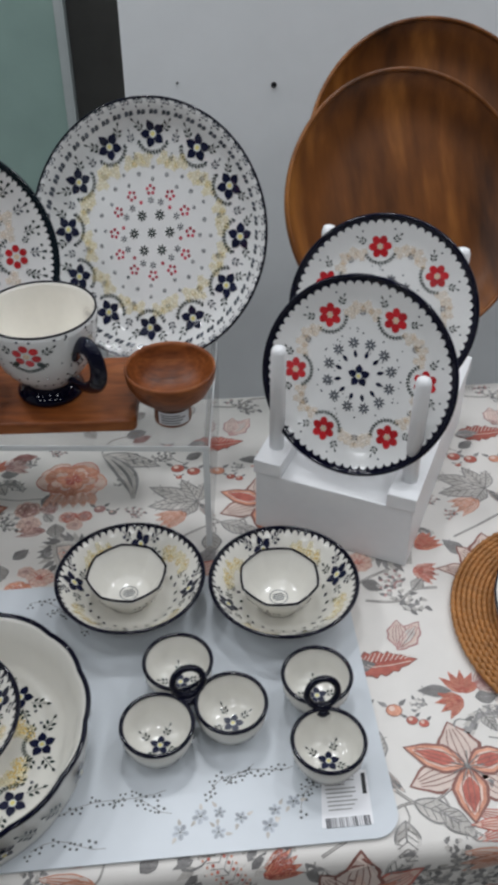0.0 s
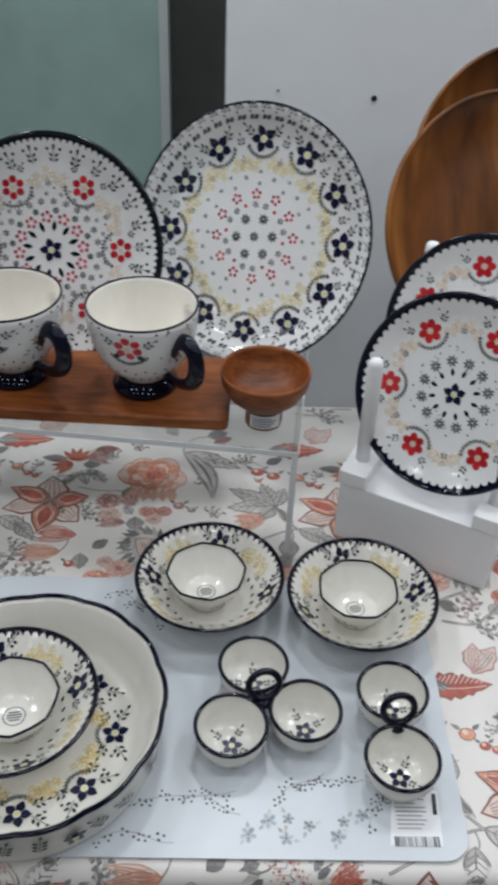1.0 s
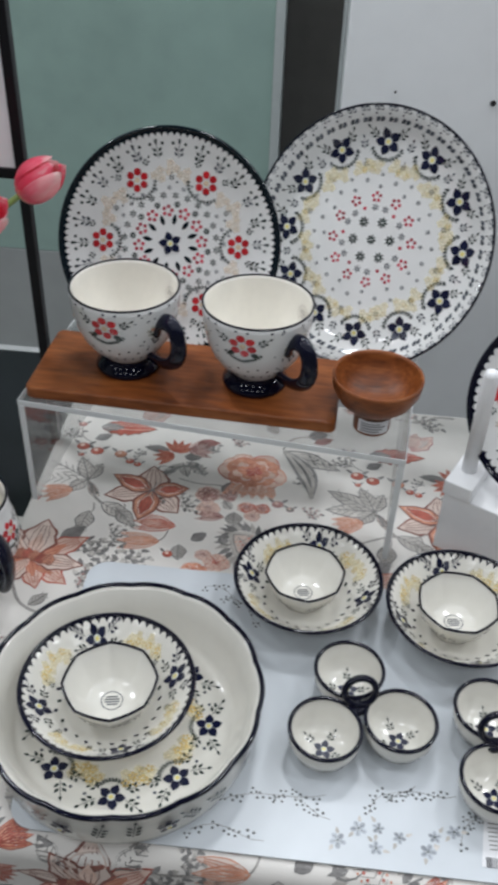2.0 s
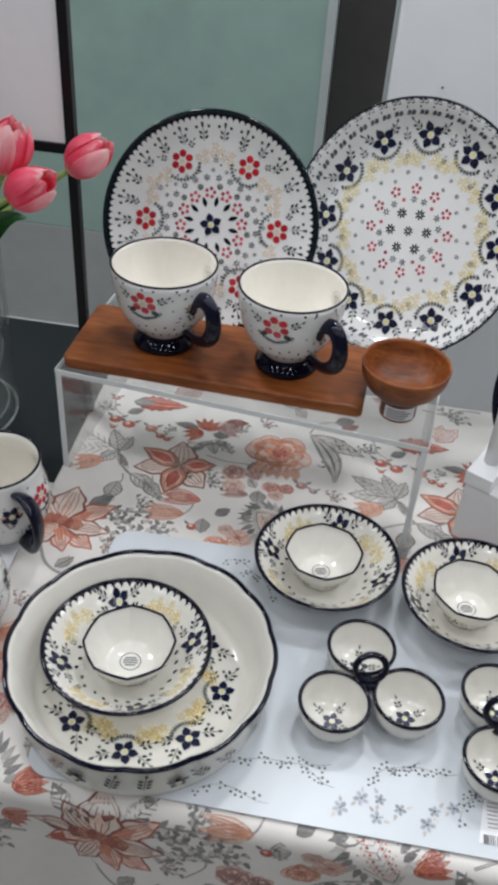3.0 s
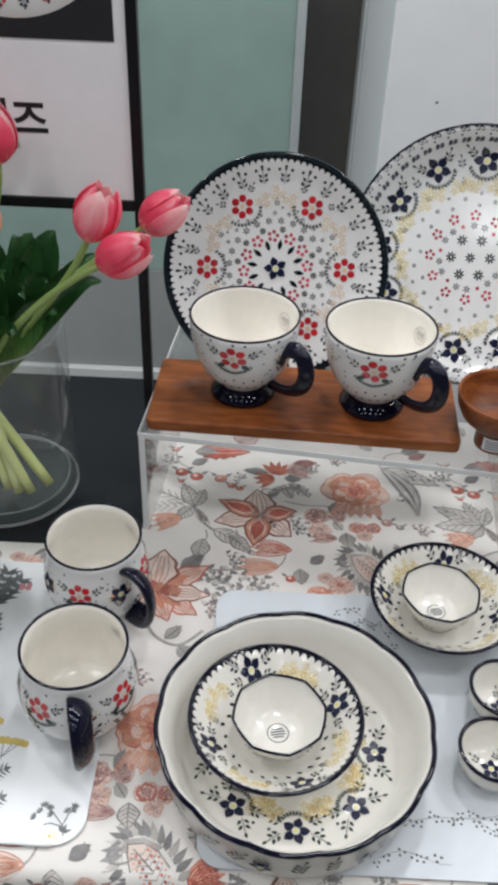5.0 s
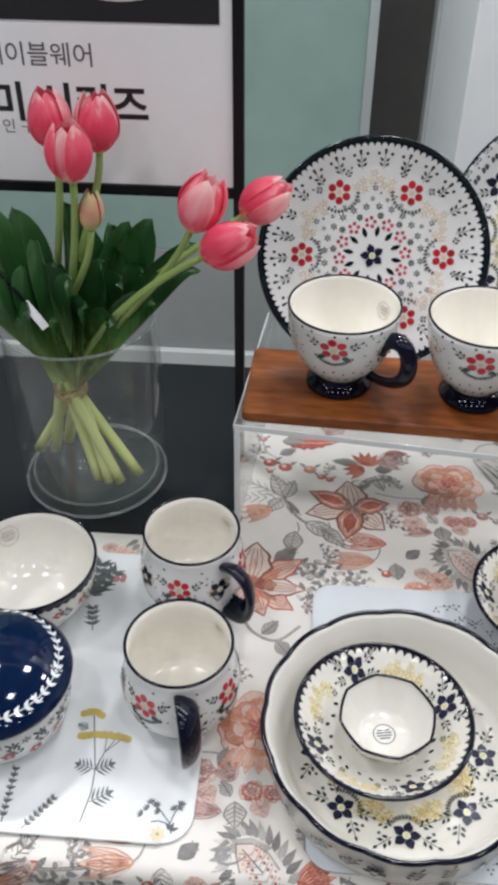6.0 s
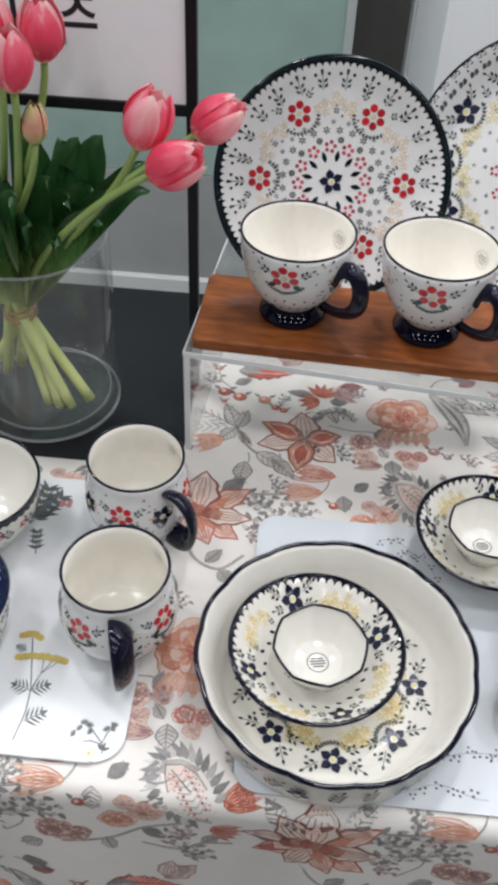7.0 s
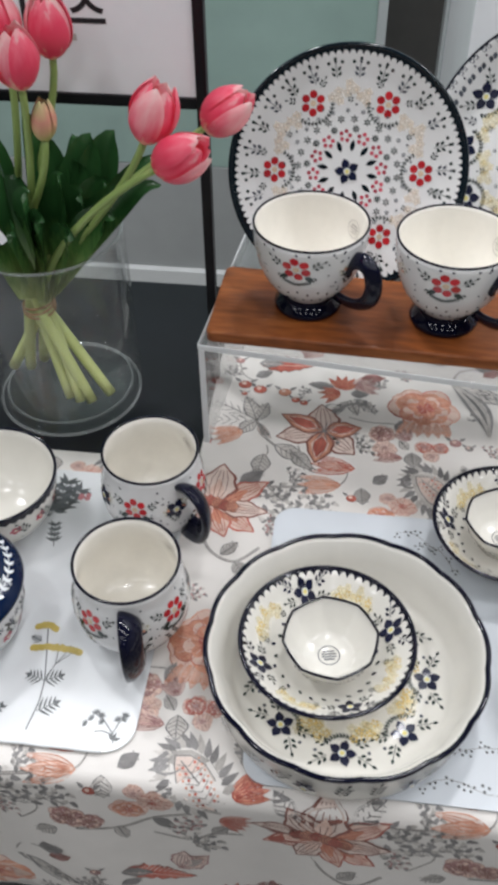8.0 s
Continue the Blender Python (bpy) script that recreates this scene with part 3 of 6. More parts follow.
def c_rose(x, y, s, fill=None, dark=None, rot=0.0, squash=0.8):
    """A full blossom of frilled, overlapping petals, wider than high."""
    for ring, n, tone in ((1.0, 9, C_PEACH), (0.84, 8, fill), (0.64, 7, C_PEACH), (0.48, 6, fill), (0.28, 4, dark)):
        for k in range(n):
            a = rot + 6.283 * k / n + ring * 3 + rnd.uniform(-0.3, 0.3)
            far = rnd.uniform(0.42, 0.60) * s * ring
            px, py = x + far * math.cos(a), y + far * math.sin(a) * squash
            poly = [(u * (1 + 0.14 * math.sin(5 * i + ring * 9)), v) for i, (u, v) in enumerate(dot(0.36, 12, 0, 0, 0.42))]
            outlined(poly, px, py, a - 1.57, s * ring * rnd.uniform(0.85, 1.15), tone, dark if (k + n) % 3 == 0 else fill, (1 - ring) * 9, 0.88)
            for q in (-0.18, 0.0, 0.18):
                print_.line([moved([(q * 0.4, -0.3)], px, py, a - 1.57, s * ring)[0], moved([(q, 0.3)], px, py, a - 1.57, s * ring)[0]], 0.0005, dark if q else C_CREAM, (1 - ring) * 9 + 2)


def c_paisley(x, y, s, rot=0.0):
    """A pale pink leaf-shaped heart, dotted red, in a curled, toothed grey feather."""
    body = [(0.0, -0.95), (0.30, -0.62), (0.46, -0.15), (0.42, 0.30), (0.20, 0.68), (-0.16, 0.86), (-0.30, 0.62), (-0.42, 0.25), (-0.45, -0.20), (-0.26, -0.65)]
    for k in range(30):
        a = 6.283 * k / 30 - 0.6
        if a > 4.2:
            continue
        c = moved([(0.52 * math.cos(a), 0.86 * math.sin(a) + 0.02)], x, y, rot, s)[0]
        print_.put(moved(blade(0.50, 0.095, 5), *c, rot + a - 1.57 + 0.55, s), C_GREY if k % 3 else C_PALE)
    print_.put(moved([(a * 1.22, b * 1.10) for a, b in body], x, y, rot, s), C_PALE, 1)
    print_.put(moved([(a * 0.92, b * 0.94) for a, b in body], x, y, rot, s), C_GREY, 2)
    print_.put(moved([(a * 0.85, b * 0.89) for a, b in body], x, y, rot, s), C_CREAM, 3)
    print_.line([moved([(0.03, -0.80)], x, y, rot, s)[0], moved([(0.05, 0.0)], x, y, rot, s)[0], moved([(-0.08, 0.62)], x, y, rot, s)[0]], 0.03 * s, C_GREY, 5)
    for k in range(7):
        for side in (-1, 1):
            y0 = -0.55 + 0.16 * k
            print_.line([moved([(0.04, y0)], x, y, rot, s)[0], moved([(0.04 + side * 0.24, y0 + 0.16)], x, y, rot, s)[0]], 0.014 * s, C_STEM, 5)
            print_.put(moved(dot(0.038, 6, 0.04 + side * 0.15, y0 + 0.03), x, y, rot, s), C_RED, 4)
            print_.put(moved(dot(0.030, 6, 0.04 + side * 0.27, y0 + 0.08), x, y, rot, s), C_ORANGE, 4)
    hook = [moved([(-0.25 - 0.42 * math.sin(t), 0.95 - 0.26 * (1 - math.cos(t)))], x, y, rot, s)[0] for t in (0, 0.6, 1.2, 1.8, 2.4, 3.0, 3.6)]
    print_.line(hook, 0.12 * s, C_GREY, 1, True)


def c_bell(x, y, dx, dy, fill=None, edge=None):
    """A slim bell flower: three narrow petals that part at the mouth."""
    for k in (-1, 1, 0):
        a = 0.26 * k
        c_petal(x, y, dx * math.cos(a) - dy * math.sin(a), dx * math.sin(a) + dy * math.cos(a), 0.14 * math.hypot(dx, dy), C_CREAM if k else fill or C_PEACH, edge or C_ORANGE, None, 2 * (k == 0), 0.03, 0.8, 3)


def c_fan(x, y, dx, dy, n=5, spread=0.9, fill=None, edge=None):
    for k in range(n):
        a = spread * (k / (n - 1) - 0.5)
        c_petal(x, y, dx * math.cos(a) - dy * math.sin(a), dx * math.sin(a) + dy * math.cos(a), 0.17 * math.hypot(dx, dy), fill or C_ORANGE, edge or C_RED, None, 2 * (k % 2), 0.05, 0.7, 3)


def c_spray(x, y, s, rot, mat_=None, n=5):
    """Small grey buds and leaflets on thin stalks."""
    for k in range(n):
        a = rot + (k - (n - 1) / 2) * 0.5
        pts = [moved([(0.1 * math.sin(4 * t), t)], x, y, a, s)[0] for t in (0, 0.33, 0.66, 1.0)]
        print_.line(pts, 0.0007, C_STEM)
        for q, (px, py) in enumerate(pts[1:]):
            print_.put(dot(0.12 * s, 7, px, py, 0.085 * s, a + q), mat_ or C_GREY, 1)
            print_.put(moved(blade(0.30, 0.10, 5), px, py, a + (0.9 if q % 2 else -0.9), s), C_PALE if (k + q) % 2 else C_GREY, 1)


def c_berry(x, y, r, fill=None):
    print_.put(dot(r, 10, x, y, r * 0.85), C_LINE, 1)
    print_.put(dot(r * 0.90, 10, x, y, r * 0.76), fill or C_RED, 2)
    print_.put(dot(r * 0.38, 7, x - r * 0.2, y + r * 0.25), C_PEACH, 3)
    for side in (-1, 1):
        print_.put(moved(blade(r * 1.3, r * 0.3, 5), x + side * r * 0.7, y + r * 0.6, -side * 0.9), C_GREY)


def c_striped(x, y, dx, dy):
    """A drooping leaf in grey and pale stripes, with a broader pale leaf beside it."""
    n = (-dy, dx)
    c_leaf(x, y, dx * 0.55 + n[0] * 0.62, dy * 0.55 + n[1] * 0.62, 0.013)
    for k in range(5):
        f = (k - 2) * 0.055
        pts = [(x + dx * t + n[0] * (f * math.sin(math.pi * min(1, t * 1.05)) + 0.16 * math.sin(2.6 * t)), y + dy * t + n[1] * (f * math.sin(math.pi * min(1, t * 1.05)) + 0.16 * math.sin(2.6 * t))) for t in (q / 9 for q in range(10))]
        print_.line(pts, 0.0042, C_GREY if k % 2 == 0 else C_PALE, 3 + k % 2)


def c_lily(x, y):
    """The red-hearted lily: three broad pale petals, three pointed ones with a red heart."""
    c_petal(x, y, -0.055, -0.014, 0.016, C_CREAM, C_LINE, None, 0)
    c_petal(x, y, 0.036, -0.034, 0.018, C_CREAM, C_LINE, None, 0)
    c_petal(x, y, -0.006, 0.046, 0.020, C_CREAM, C_LINE, None, 2, 0.07, 0.75)
    for dx, dy, w in ((-0.052, 0.024, 0.014), (0.043, 0.010, 0.014), (-0.008, -0.052, 0.016)):
        c_petal(x, y, dx, dy, w, C_ORANGE, C_LINE, C_RED, 4, 0.05, 0.8)
    for k in range(9):
        print_.line([(x, y), polar_at(x, y, 0.015, k * 0.7)], 0.0011, C_GREY, 10)
    for side, way in ((-1, -1.9), (1, 2.4), (1, 0.2)):
        c_spray(x, y, 0.022, way, C_GREY, 3)


def c_great_lily(x, y):
    """The broad peach lily with ruffled upper petals, a red heart and two dark leaves behind."""
    c_leaf(x - 0.022, y + 0.030, -0.020, 0.026, 0.009, C_GREY)
    c_leaf(x + 0.024, y + 0.030, 0.024, 0.028, 0.010, C_GREY)
    for dx, dy, w, fill, layer in ((-0.060, 0.014, 0.012, C_CREAM, 0), (-0.050, -0.020, 0.013, C_PEACH, 2), (-0.020, -0.040, 0.013, C_CREAM, 4), (0.018, -0.042, 0.013, C_PEACH, 2), (0.048, -0.032, 0.014, C_PEACH, 0), (0.060, -0.004, 0.013, C_CREAM, 4), (0.056, 0.040, 0.015, C_PEACH, 2), (-0.030, 0.044, 0.017, C_CREAM, 4), (0.004, 0.062, 0.021, C_CREAM, 6)):
        c_petal(x, y, dx, dy, w, fill, C_LINE if fill is C_CREAM else C_RED, None, layer, 0.12)
        print_.put(moved(ruffled(0.62, 0.13, 9, 0.10), x, y, math.atan2(dy, dx) - math.pi / 2, math.hypot(dx, dy)), C_PEACH if fill is C_CREAM else C_ORANGE, layer + 3)
    for k in range(6):
        c_petal(x - 0.022 + 0.009 * k, y - 0.006 + 0.003 * math.sin(k), 0.004 - 0.002 * k, 0.018, 0.0075, C_ORANGE if k % 2 else C_RED, C_LINE, None, 9, 0.12)


def c_feather(x, y, dx, dy, wide):
    """A red comb-edged leaf with cream ribs and a grey heart at its base."""
    long_, a = math.hypot(dx, dy), math.atan2(dy, dx) - math.pi / 2
    k = wide / long_
    outlined(ruffled(1.0, k, 16, 0.16, 6.2, 0.75), x, y, a, long_, C_RED, C_LINE, 0, 0.88)
    for q in range(11):
        t = 0.16 + 0.066 * q
        print_.line([moved([(-0.15 * k, t)], x, y, a, long_)[0], moved([(-0.85 * k * math.sin(math.pi * t**0.75), t + 0.10)], x, y, a, long_)[0]], 0.0010, C_CREAM, 3)
    print_.line([moved([(0.25 * k * math.sin(3 * t), t)], x, y, a, long_)[0] for t in (0.1, 0.35, 0.6, 0.9)], 0.0013, C_PEACH, 4)
    print_.put(moved(ruffled(0.42, 0.55 * k, 9, 0.1), x, y, a, long_), C_GREY, 5)
    for q in range(4):
        print_.line([moved([(0, 0.06 + 0.08 * q)], x, y, a, long_)[0], moved([(0.3 * k, 0.16 + 0.08 * q)], x, y, a, long_)[0]], 0.0007, C_CREAM, 6)


def c_curl(x, y, s, rot=0.0):
    """A curled, lobed grey leaf whose tip rolls back on itself."""
    spine = [(0.9 - 1.8 * t, 0.35 * math.sin(3.4 * t)) for t in (q / 8 for q in range(9))]
    for q, (u, v) in enumerate(spine):
        for side in (-1, 1):
            c = moved([(u, v)], x, y, rot, s)[0]
            print_.put(moved(blade(0.52 - 0.04 * abs(q - 4), 0.15, 6), *c, rot + side * (0.6 + 0.12 * q), s), C_PALE if (q + side) % 2 else C_GREY, 1)
    print_.line([moved([p], x, y, rot, s)[0] for p in spine], 0.16 * s, C_GREY, 2)
    hook = [moved([(-0.9 - 0.30 * math.sin(t), 0.30 * (1 - math.cos(t)))], x, y, rot, s)[0] for t in (0, 0.7, 1.4, 2.1, 2.8, 3.5, 4.2)]
    print_.line(hook, 0.13 * s, C_GREY, 2, True)


def polar_at(x, y, r, a):
    return x + r * math.cos(a), y + r * math.sin(a)


def repeat(x, y):
    """One repeat of the print, shifted by (x, y)."""
    def at(*pts):
        return [(x + a, y + b) for a, b in pts]

    c_vine(at((-0.345, 0.655), (-0.314, 0.670), (-0.272, 0.691), (-0.240, 0.694), (-0.212, 0.716)), 0.0026)
    c_vine(at((-0.286, 0.731), (-0.276, 0.708), (-0.262, 0.693)))
    c_vine(at((-0.270, 0.692), (-0.268, 0.680), (-0.274, 0.668)), 0.0014)
    c_vine(at((-0.300, 0.612), (-0.278, 0.628), (-0.250, 0.630), (-0.222, 0.634)))
    c_vine(at((-0.202, 0.637), (-0.184, 0.642), (-0.178, 0.660), (-0.190, 0.668)), 0.0015)
    c_vine(at((-0.258, 0.916), (-0.226, 0.912), (-0.205, 0.926), (-0.180, 0.927)))
    c_vine(at((-0.235, 0.695), (-0.226, 0.672), (-0.206, 0.655)), 0.0018)
    c_vine(at((-0.325, 0.560), (-0.310, 0.535), (-0.285, 0.525), (-0.262, 0.545)))
    c_vine(at((-0.190, 0.560), (-0.150, 0.566), (-0.118, 0.590), (-0.086, 0.604)))
    c_vine(at((-0.180, 0.748), (-0.155, 0.742), (-0.128, 0.742), (-0.110, 0.735)), 0.0015)
    for dx, dy, w in ((-0.0175, 0.041, 0.010), (0.0105, 0.032, 0.009), (-0.056, 0.030, 0.012), (-0.058, -0.004, 0.012), (-0.021, -0.024, 0.009)):
        c_leaf(x - 0.286, y + 0.731, dx, dy, w)
    for dx in (0.010, 0.018):
        c_petal(x - 0.284, y + 0.728, dx, -0.026, 0.004, C_CREAM, C_GREY)
    c_fan(x - 0.300, y + 0.712, -0.034, -0.014, 4, 0.8, C_PEACH, C_ORANGE)
    c_lily(x - 0.207, y + 0.721)
    c_leaf(x - 0.262, y + 0.694, 0.038, -0.022, 0.011)
    c_leaf(x - 0.244, y + 0.688, 0.028, -0.030, 0.010)
    c_vine(at((-0.226, 0.664), (-0.216, 0.656), (-0.208, 0.660)), 0.0016)
    c_curl(x - 0.178, y + 0.762, 0.024, 0.35)
    c_spray(x - 0.170, y + 0.700, 0.020, -1.0)
    c_spray(x - 0.322, y + 0.806, 0.018, 0.4)
    c_leaf(x - 0.296, y + 0.808, 0.020, 0.012, 0.007, C_GREY)
    c_spray(x - 0.226, y + 0.786, 0.014, 1.4, C_GREY, 3)
    c_spray(x - 0.026, y + 0.800, 0.016, -0.8, C_GREY, 4)
    c_spray(x - 0.024, y + 0.756, 0.018, 0.6, C_GREY, 4)
    c_leaf(x - 0.030, y + 0.850, 0.026, 0.010, 0.010, C_GREY)
    c_petal(x - 0.022, y + 0.838, 0.024, 0.012, 0.007, C_MAUVE, C_LINE)
    c_vine(at((-0.060, 0.820), (-0.050, 0.842), (-0.030, 0.850), (-0.004, 0.846)), 0.0018)
    c_fan(x - 0.112, y + 0.716, -0.010, 0.020, 4, 1.2, C_CREAM, C_MAUVE)
    c_curl(x - 0.040, y + 0.668, 0.018, 2.2)
    c_spray(x - 0.022, y + 0.700, 0.016, -0.4, C_MAUVE, 4)
    c_vine(at((-0.240, 0.560), (-0.222, 0.584), (-0.230, 0.606), (-0.252, 0.612)), 0.0016)
    c_spray(x - 0.232, y + 0.588, 0.030, 0.5, C_GREY, 6)
    c_spray(x - 0.214, y + 0.602, 0.026, -0.7, C_GREY, 5)
    c_leaf(x - 0.208, y + 0.556, -0.022, -0.014, 0.008)
    c_leaf(x - 0.120, y + 0.590, 0.020, -0.016, 0.008, C_GREY)
    c_fan(x - 0.062, y + 0.600, 0.026, -0.010, 5, 1.2, C_PEACH, C_RED)
    c_leaf(x - 0.150, y + 0.646, 0.016, 0.014, 0.007, C_GREY)
    c_leaf(x - 0.272, y + 0.678, -0.004, -0.034, 0.011)
    c_bell(x - 0.170, y + 0.666, -0.050, 0.003, C_PEACH, C_RED)
    c_bell(x - 0.184, y + 0.640, -0.048, -0.004, C_PEACH, C_ORANGE)
    c_rose(x - 0.092, y + 0.772, 0.043, C_ORANGE, C_RED, 0.4)
    for k in range(6):
        c_petal(x - 0.112 + 0.008 * k, y + 0.750, -0.014 + 0.004 * k, -0.026, 0.006, C_PEACH, C_ORANGE, None, 0, 0.12)
    c_fan(x - 0.190, y + 0.796, 0.004, 0.026, 5, 1.8, C_ORANGE, C_RED)
    c_fan(x - 0.192, y + 0.790, -0.026, -0.008, 4, 1.2, C_ORANGE, C_RED)
    c_fan(x - 0.176, y + 0.802, 0.030, 0.010, 5, 1.3, C_CREAM, C_MAUVE)
    c_petal(x - 0.170, y + 0.818, 0.032, 0.004, 0.008, C_MAUVE, C_LINE)
    c_leaf(x - 0.200, y + 0.799, -0.032, 0.003, 0.007, C_GREY)
    c_leaf(x - 0.180, y + 0.790, 0.022, 0.0, 0.008, C_GREY)
    c_leaf(x - 0.176, y + 0.780, 0.026, -0.016, 0.007)
    c_leaf(x - 0.180, y + 0.778, 0.010, -0.026, 0.007)
    c_feather(x - 0.294, y + 0.834, 0.072, 0.004, 0.015)
    c_berry(x - 0.318, y + 0.836, 0.0055, C_MAUVE)
    c_vine(at((-0.318, 0.832), (-0.312, 0.812), (-0.300, 0.802)), 0.0014)
    c_petal(x - 0.240, y + 0.850, 0.030, 0.034, 0.012, C_CREAM, C_MAUVE, C_PALE, 0, 0.12)
    c_petal(x - 0.238, y + 0.852, 0.006, 0.036, 0.011, C_CREAM, C_MAUVE, None, 2, 0.10)
    for bx, by, r, m_ in ((-0.307, 0.792, 0.0085, C_RED), (-0.288, 0.785, 0.0085, C_RED), (-0.258, 0.783, 0.0080, C_ORANGE), (-0.244, 0.771, 0.0055, C_RED), (-0.234, 0.767, 0.0050, C_RED), (-0.306, 0.776, 0.004, C_RED)):
        c_berry(x + bx, y + by, r, m_)
    c_rose(x - 0.142, y + 0.724, 0.017, C_MAUVE, C_LINE, 0.2)
    c_rose(x - 0.138, y + 0.702, 0.015, C_PEACH, C_MAUVE, 1.2)
    c_leaf(x - 0.126, y + 0.730, 0.008, 0.020, 0.005, C_GREY)
    c_bell(x - 0.118, y + 0.688, -0.034, 0.002, C_PEACH, C_MAUVE)
    c_rose(x - 0.094, y + 0.708, 0.012, C_RED, C_MAUVE, 0.3)
    c_rose(x - 0.076, y + 0.708, 0.011, C_RED, C_MAUVE, 1.3)
    c_rose(x - 0.086, y + 0.694, 0.010, C_PEACH, C_MAUVE, 2.3)
    c_berry(x - 0.059, y + 0.718, 0.007, C_MAUVE)
    c_berry(x - 0.044, y + 0.711, 0.005, C_GREY)
    c_leaf(x - 0.108, y + 0.698, 0.002, -0.024, 0.010)
    c_leaf(x - 0.112, y + 0.702, -0.010, 0.014, 0.006)
    c_striped(x - 0.058, y + 0.818, 0.030, -0.088)
    c_paisley(x - 0.083, y + 0.640, 0.037, 0.6)
    c_fan(x - 0.052, y + 0.632, 0.028, 0.016, 5, 0.9, C_ORANGE, C_RED)
    c_leaf(x - 0.162, y + 0.638, 0.002, -0.024, 0.009)
    c_rose(x - 0.134, y + 0.626, 0.010, C_PEACH, C_MAUVE)
    c_rose(x - 0.118, y + 0.616, 0.017, C_PEACH, C_RED, 0.8)
    c_rose(x - 0.140, y + 0.600, 0.018, C_ORANGE, C_RED, 0.2)
    c_berry(x - 0.172, y + 0.622, 0.006, C_RED)
    c_rose(x - 0.196, y + 0.578, 0.020, C_MAUVE, C_LINE, 0.5)
    c_rose(x - 0.176, y + 0.574, 0.015, C_MAUVE, C_LINE, 1.5)
    c_great_lily(x - 0.317, y + 0.596)
    c_spray(x - 0.254, y + 0.608, 0.026, 0.2)
    c_spray(x - 0.262, y + 0.570, 0.020, -1.2, C_MAUVE, 4)
    c_spray(x - 0.240, y + 0.640, 0.018, -0.9)
    c_spray(x - 0.080, y + 0.578, 0.022, 1.0, C_MAUVE)
    c_spray(x - 0.221, y + 0.900, 0.024, -0.6)
    c_spray(x - 0.146, y + 0.800, 0.018, 0.3, C_GREY, 4)
    c_spray(x - 0.120, y + 0.820, 0.016, -0.5, C_MAUVE, 4)
    c_spray(x - 0.330, y + 0.690, 0.014, 1.5, C_RED, 3)
    c_spray(x - 0.150, y + 0.756, 0.014, 0.6, C_GREY, 3)
    c_leaf(x - 0.300, y + 0.532, 0.016, 0.018, 0.007)
    c_leaf(x - 0.285, y + 0.525, 0.014, -0.018, 0.008)
    c_leaf(x - 0.152, y + 0.568, 0.006, -0.022, 0.007)
    c_leaf(x - 0.206, y + 0.926, 0.014, 0.016, 0.007)


for row in range(-2, 3):
    for column in range(-5, 7):
        repeat(0.340 * column + 0.203 * row, -0.010 * column + 0.344 * row)
part("print", print_.mesh(), cloth, "coral flowers and grey leaves")


# ---- table mats ----
def rounded_sheet(sx, sy, th, corner, mat_, curl=0.0):
    bm = bmesh.new()
    pts = []
    for cx, cy, a0 in ((sx / 2 - corner, sy / 2 - corner, 0), (-sx / 2 + corner, sy / 2 - corner, 90), (-sx / 2 + corner, -sy / 2 + corner, 180), (sx / 2 - corner, -sy / 2 + corner, 270)):
        for k in range(9):
            a = radians(a0 + 90 * k / 8)
            pts.append((cx + corner * math.cos(a), cy + corner * math.sin(a)))
    f = bm.faces.new([bm.verts.new((x, y, 0)) for x, y in pts])
    ext = bmesh.ops.extrude_face_region(bm, geom=[f])
    bmesh.ops.translate(bm, vec=(0, 0, th), verts=[v for v in ext["geom"] if isinstance(v, bmesh.types.BMVert)])
    bmesh.ops.recalc_face_normals(bm, faces=bm.faces)
    me = bpy.data.meshes.new("sheet")
    bm.to_mesh(me)
    bm.free()
    me.materials.append(mat_)
    return me


def flat(z):
    return lambda u, v, lift: (u, v, z + lift)


MAT_Z = TOP + 0.0012
mat_r = thing("table_mat", pose(-0.025, 0.450, MAT_Z, 0, 0, 0), "pale vinyl table mat with small grey flowers and barcode label", "table mat", "table mats")
part("sheet", rounded_sheet(0.45, 0.30, 0.0018, 0.022, VINYL), mat_r)
mp = Paint(flat(0.0018), 0.00012)
rnd = random.Random(9)


def twig(x, y, length, rot, n):
    for k in range(n):
        t = k / n
        a, b = moved([(length * t, 0.006 * math.sin(5 * t))], x, y, rot)[0]
        tiny_flower(mp, a + rnd.uniform(-0.003, 0.003), b + rnd.uniform(-0.005, 0.005), rnd.uniform(0.0034, 0.0048), M_GREY, rnd.uniform(0, 6), 3)
        c = moved([(length * (t + 1 / n), 0.006 * math.sin(5 * (t + 1 / n)))], x, y, rot)[0]
        mp.line([(a, b), c], 0.0005, C_GREY)
twig(-0.068, -0.115, 0.105, 0.28, 12)
twig(-0.075, -0.135, 0.06, 0.05, 6)
twig(0.085, -0.092, 0.06, 0.30, 8)
twig(0.145, -0.122, 0.055, 0.9, 8)
twig(-0.10, 0.128, 0.05, -0.3, 5)
twig(-0.075, 0.115, 0.05, -0.6, 5)
twig(0.070, -0.104, 0.05, 0.75, 7)
twig(0.150, -0.100, 0.045, -0.5, 6)
twig(-0.010, -0.100, 0.05, -0.15, 6)
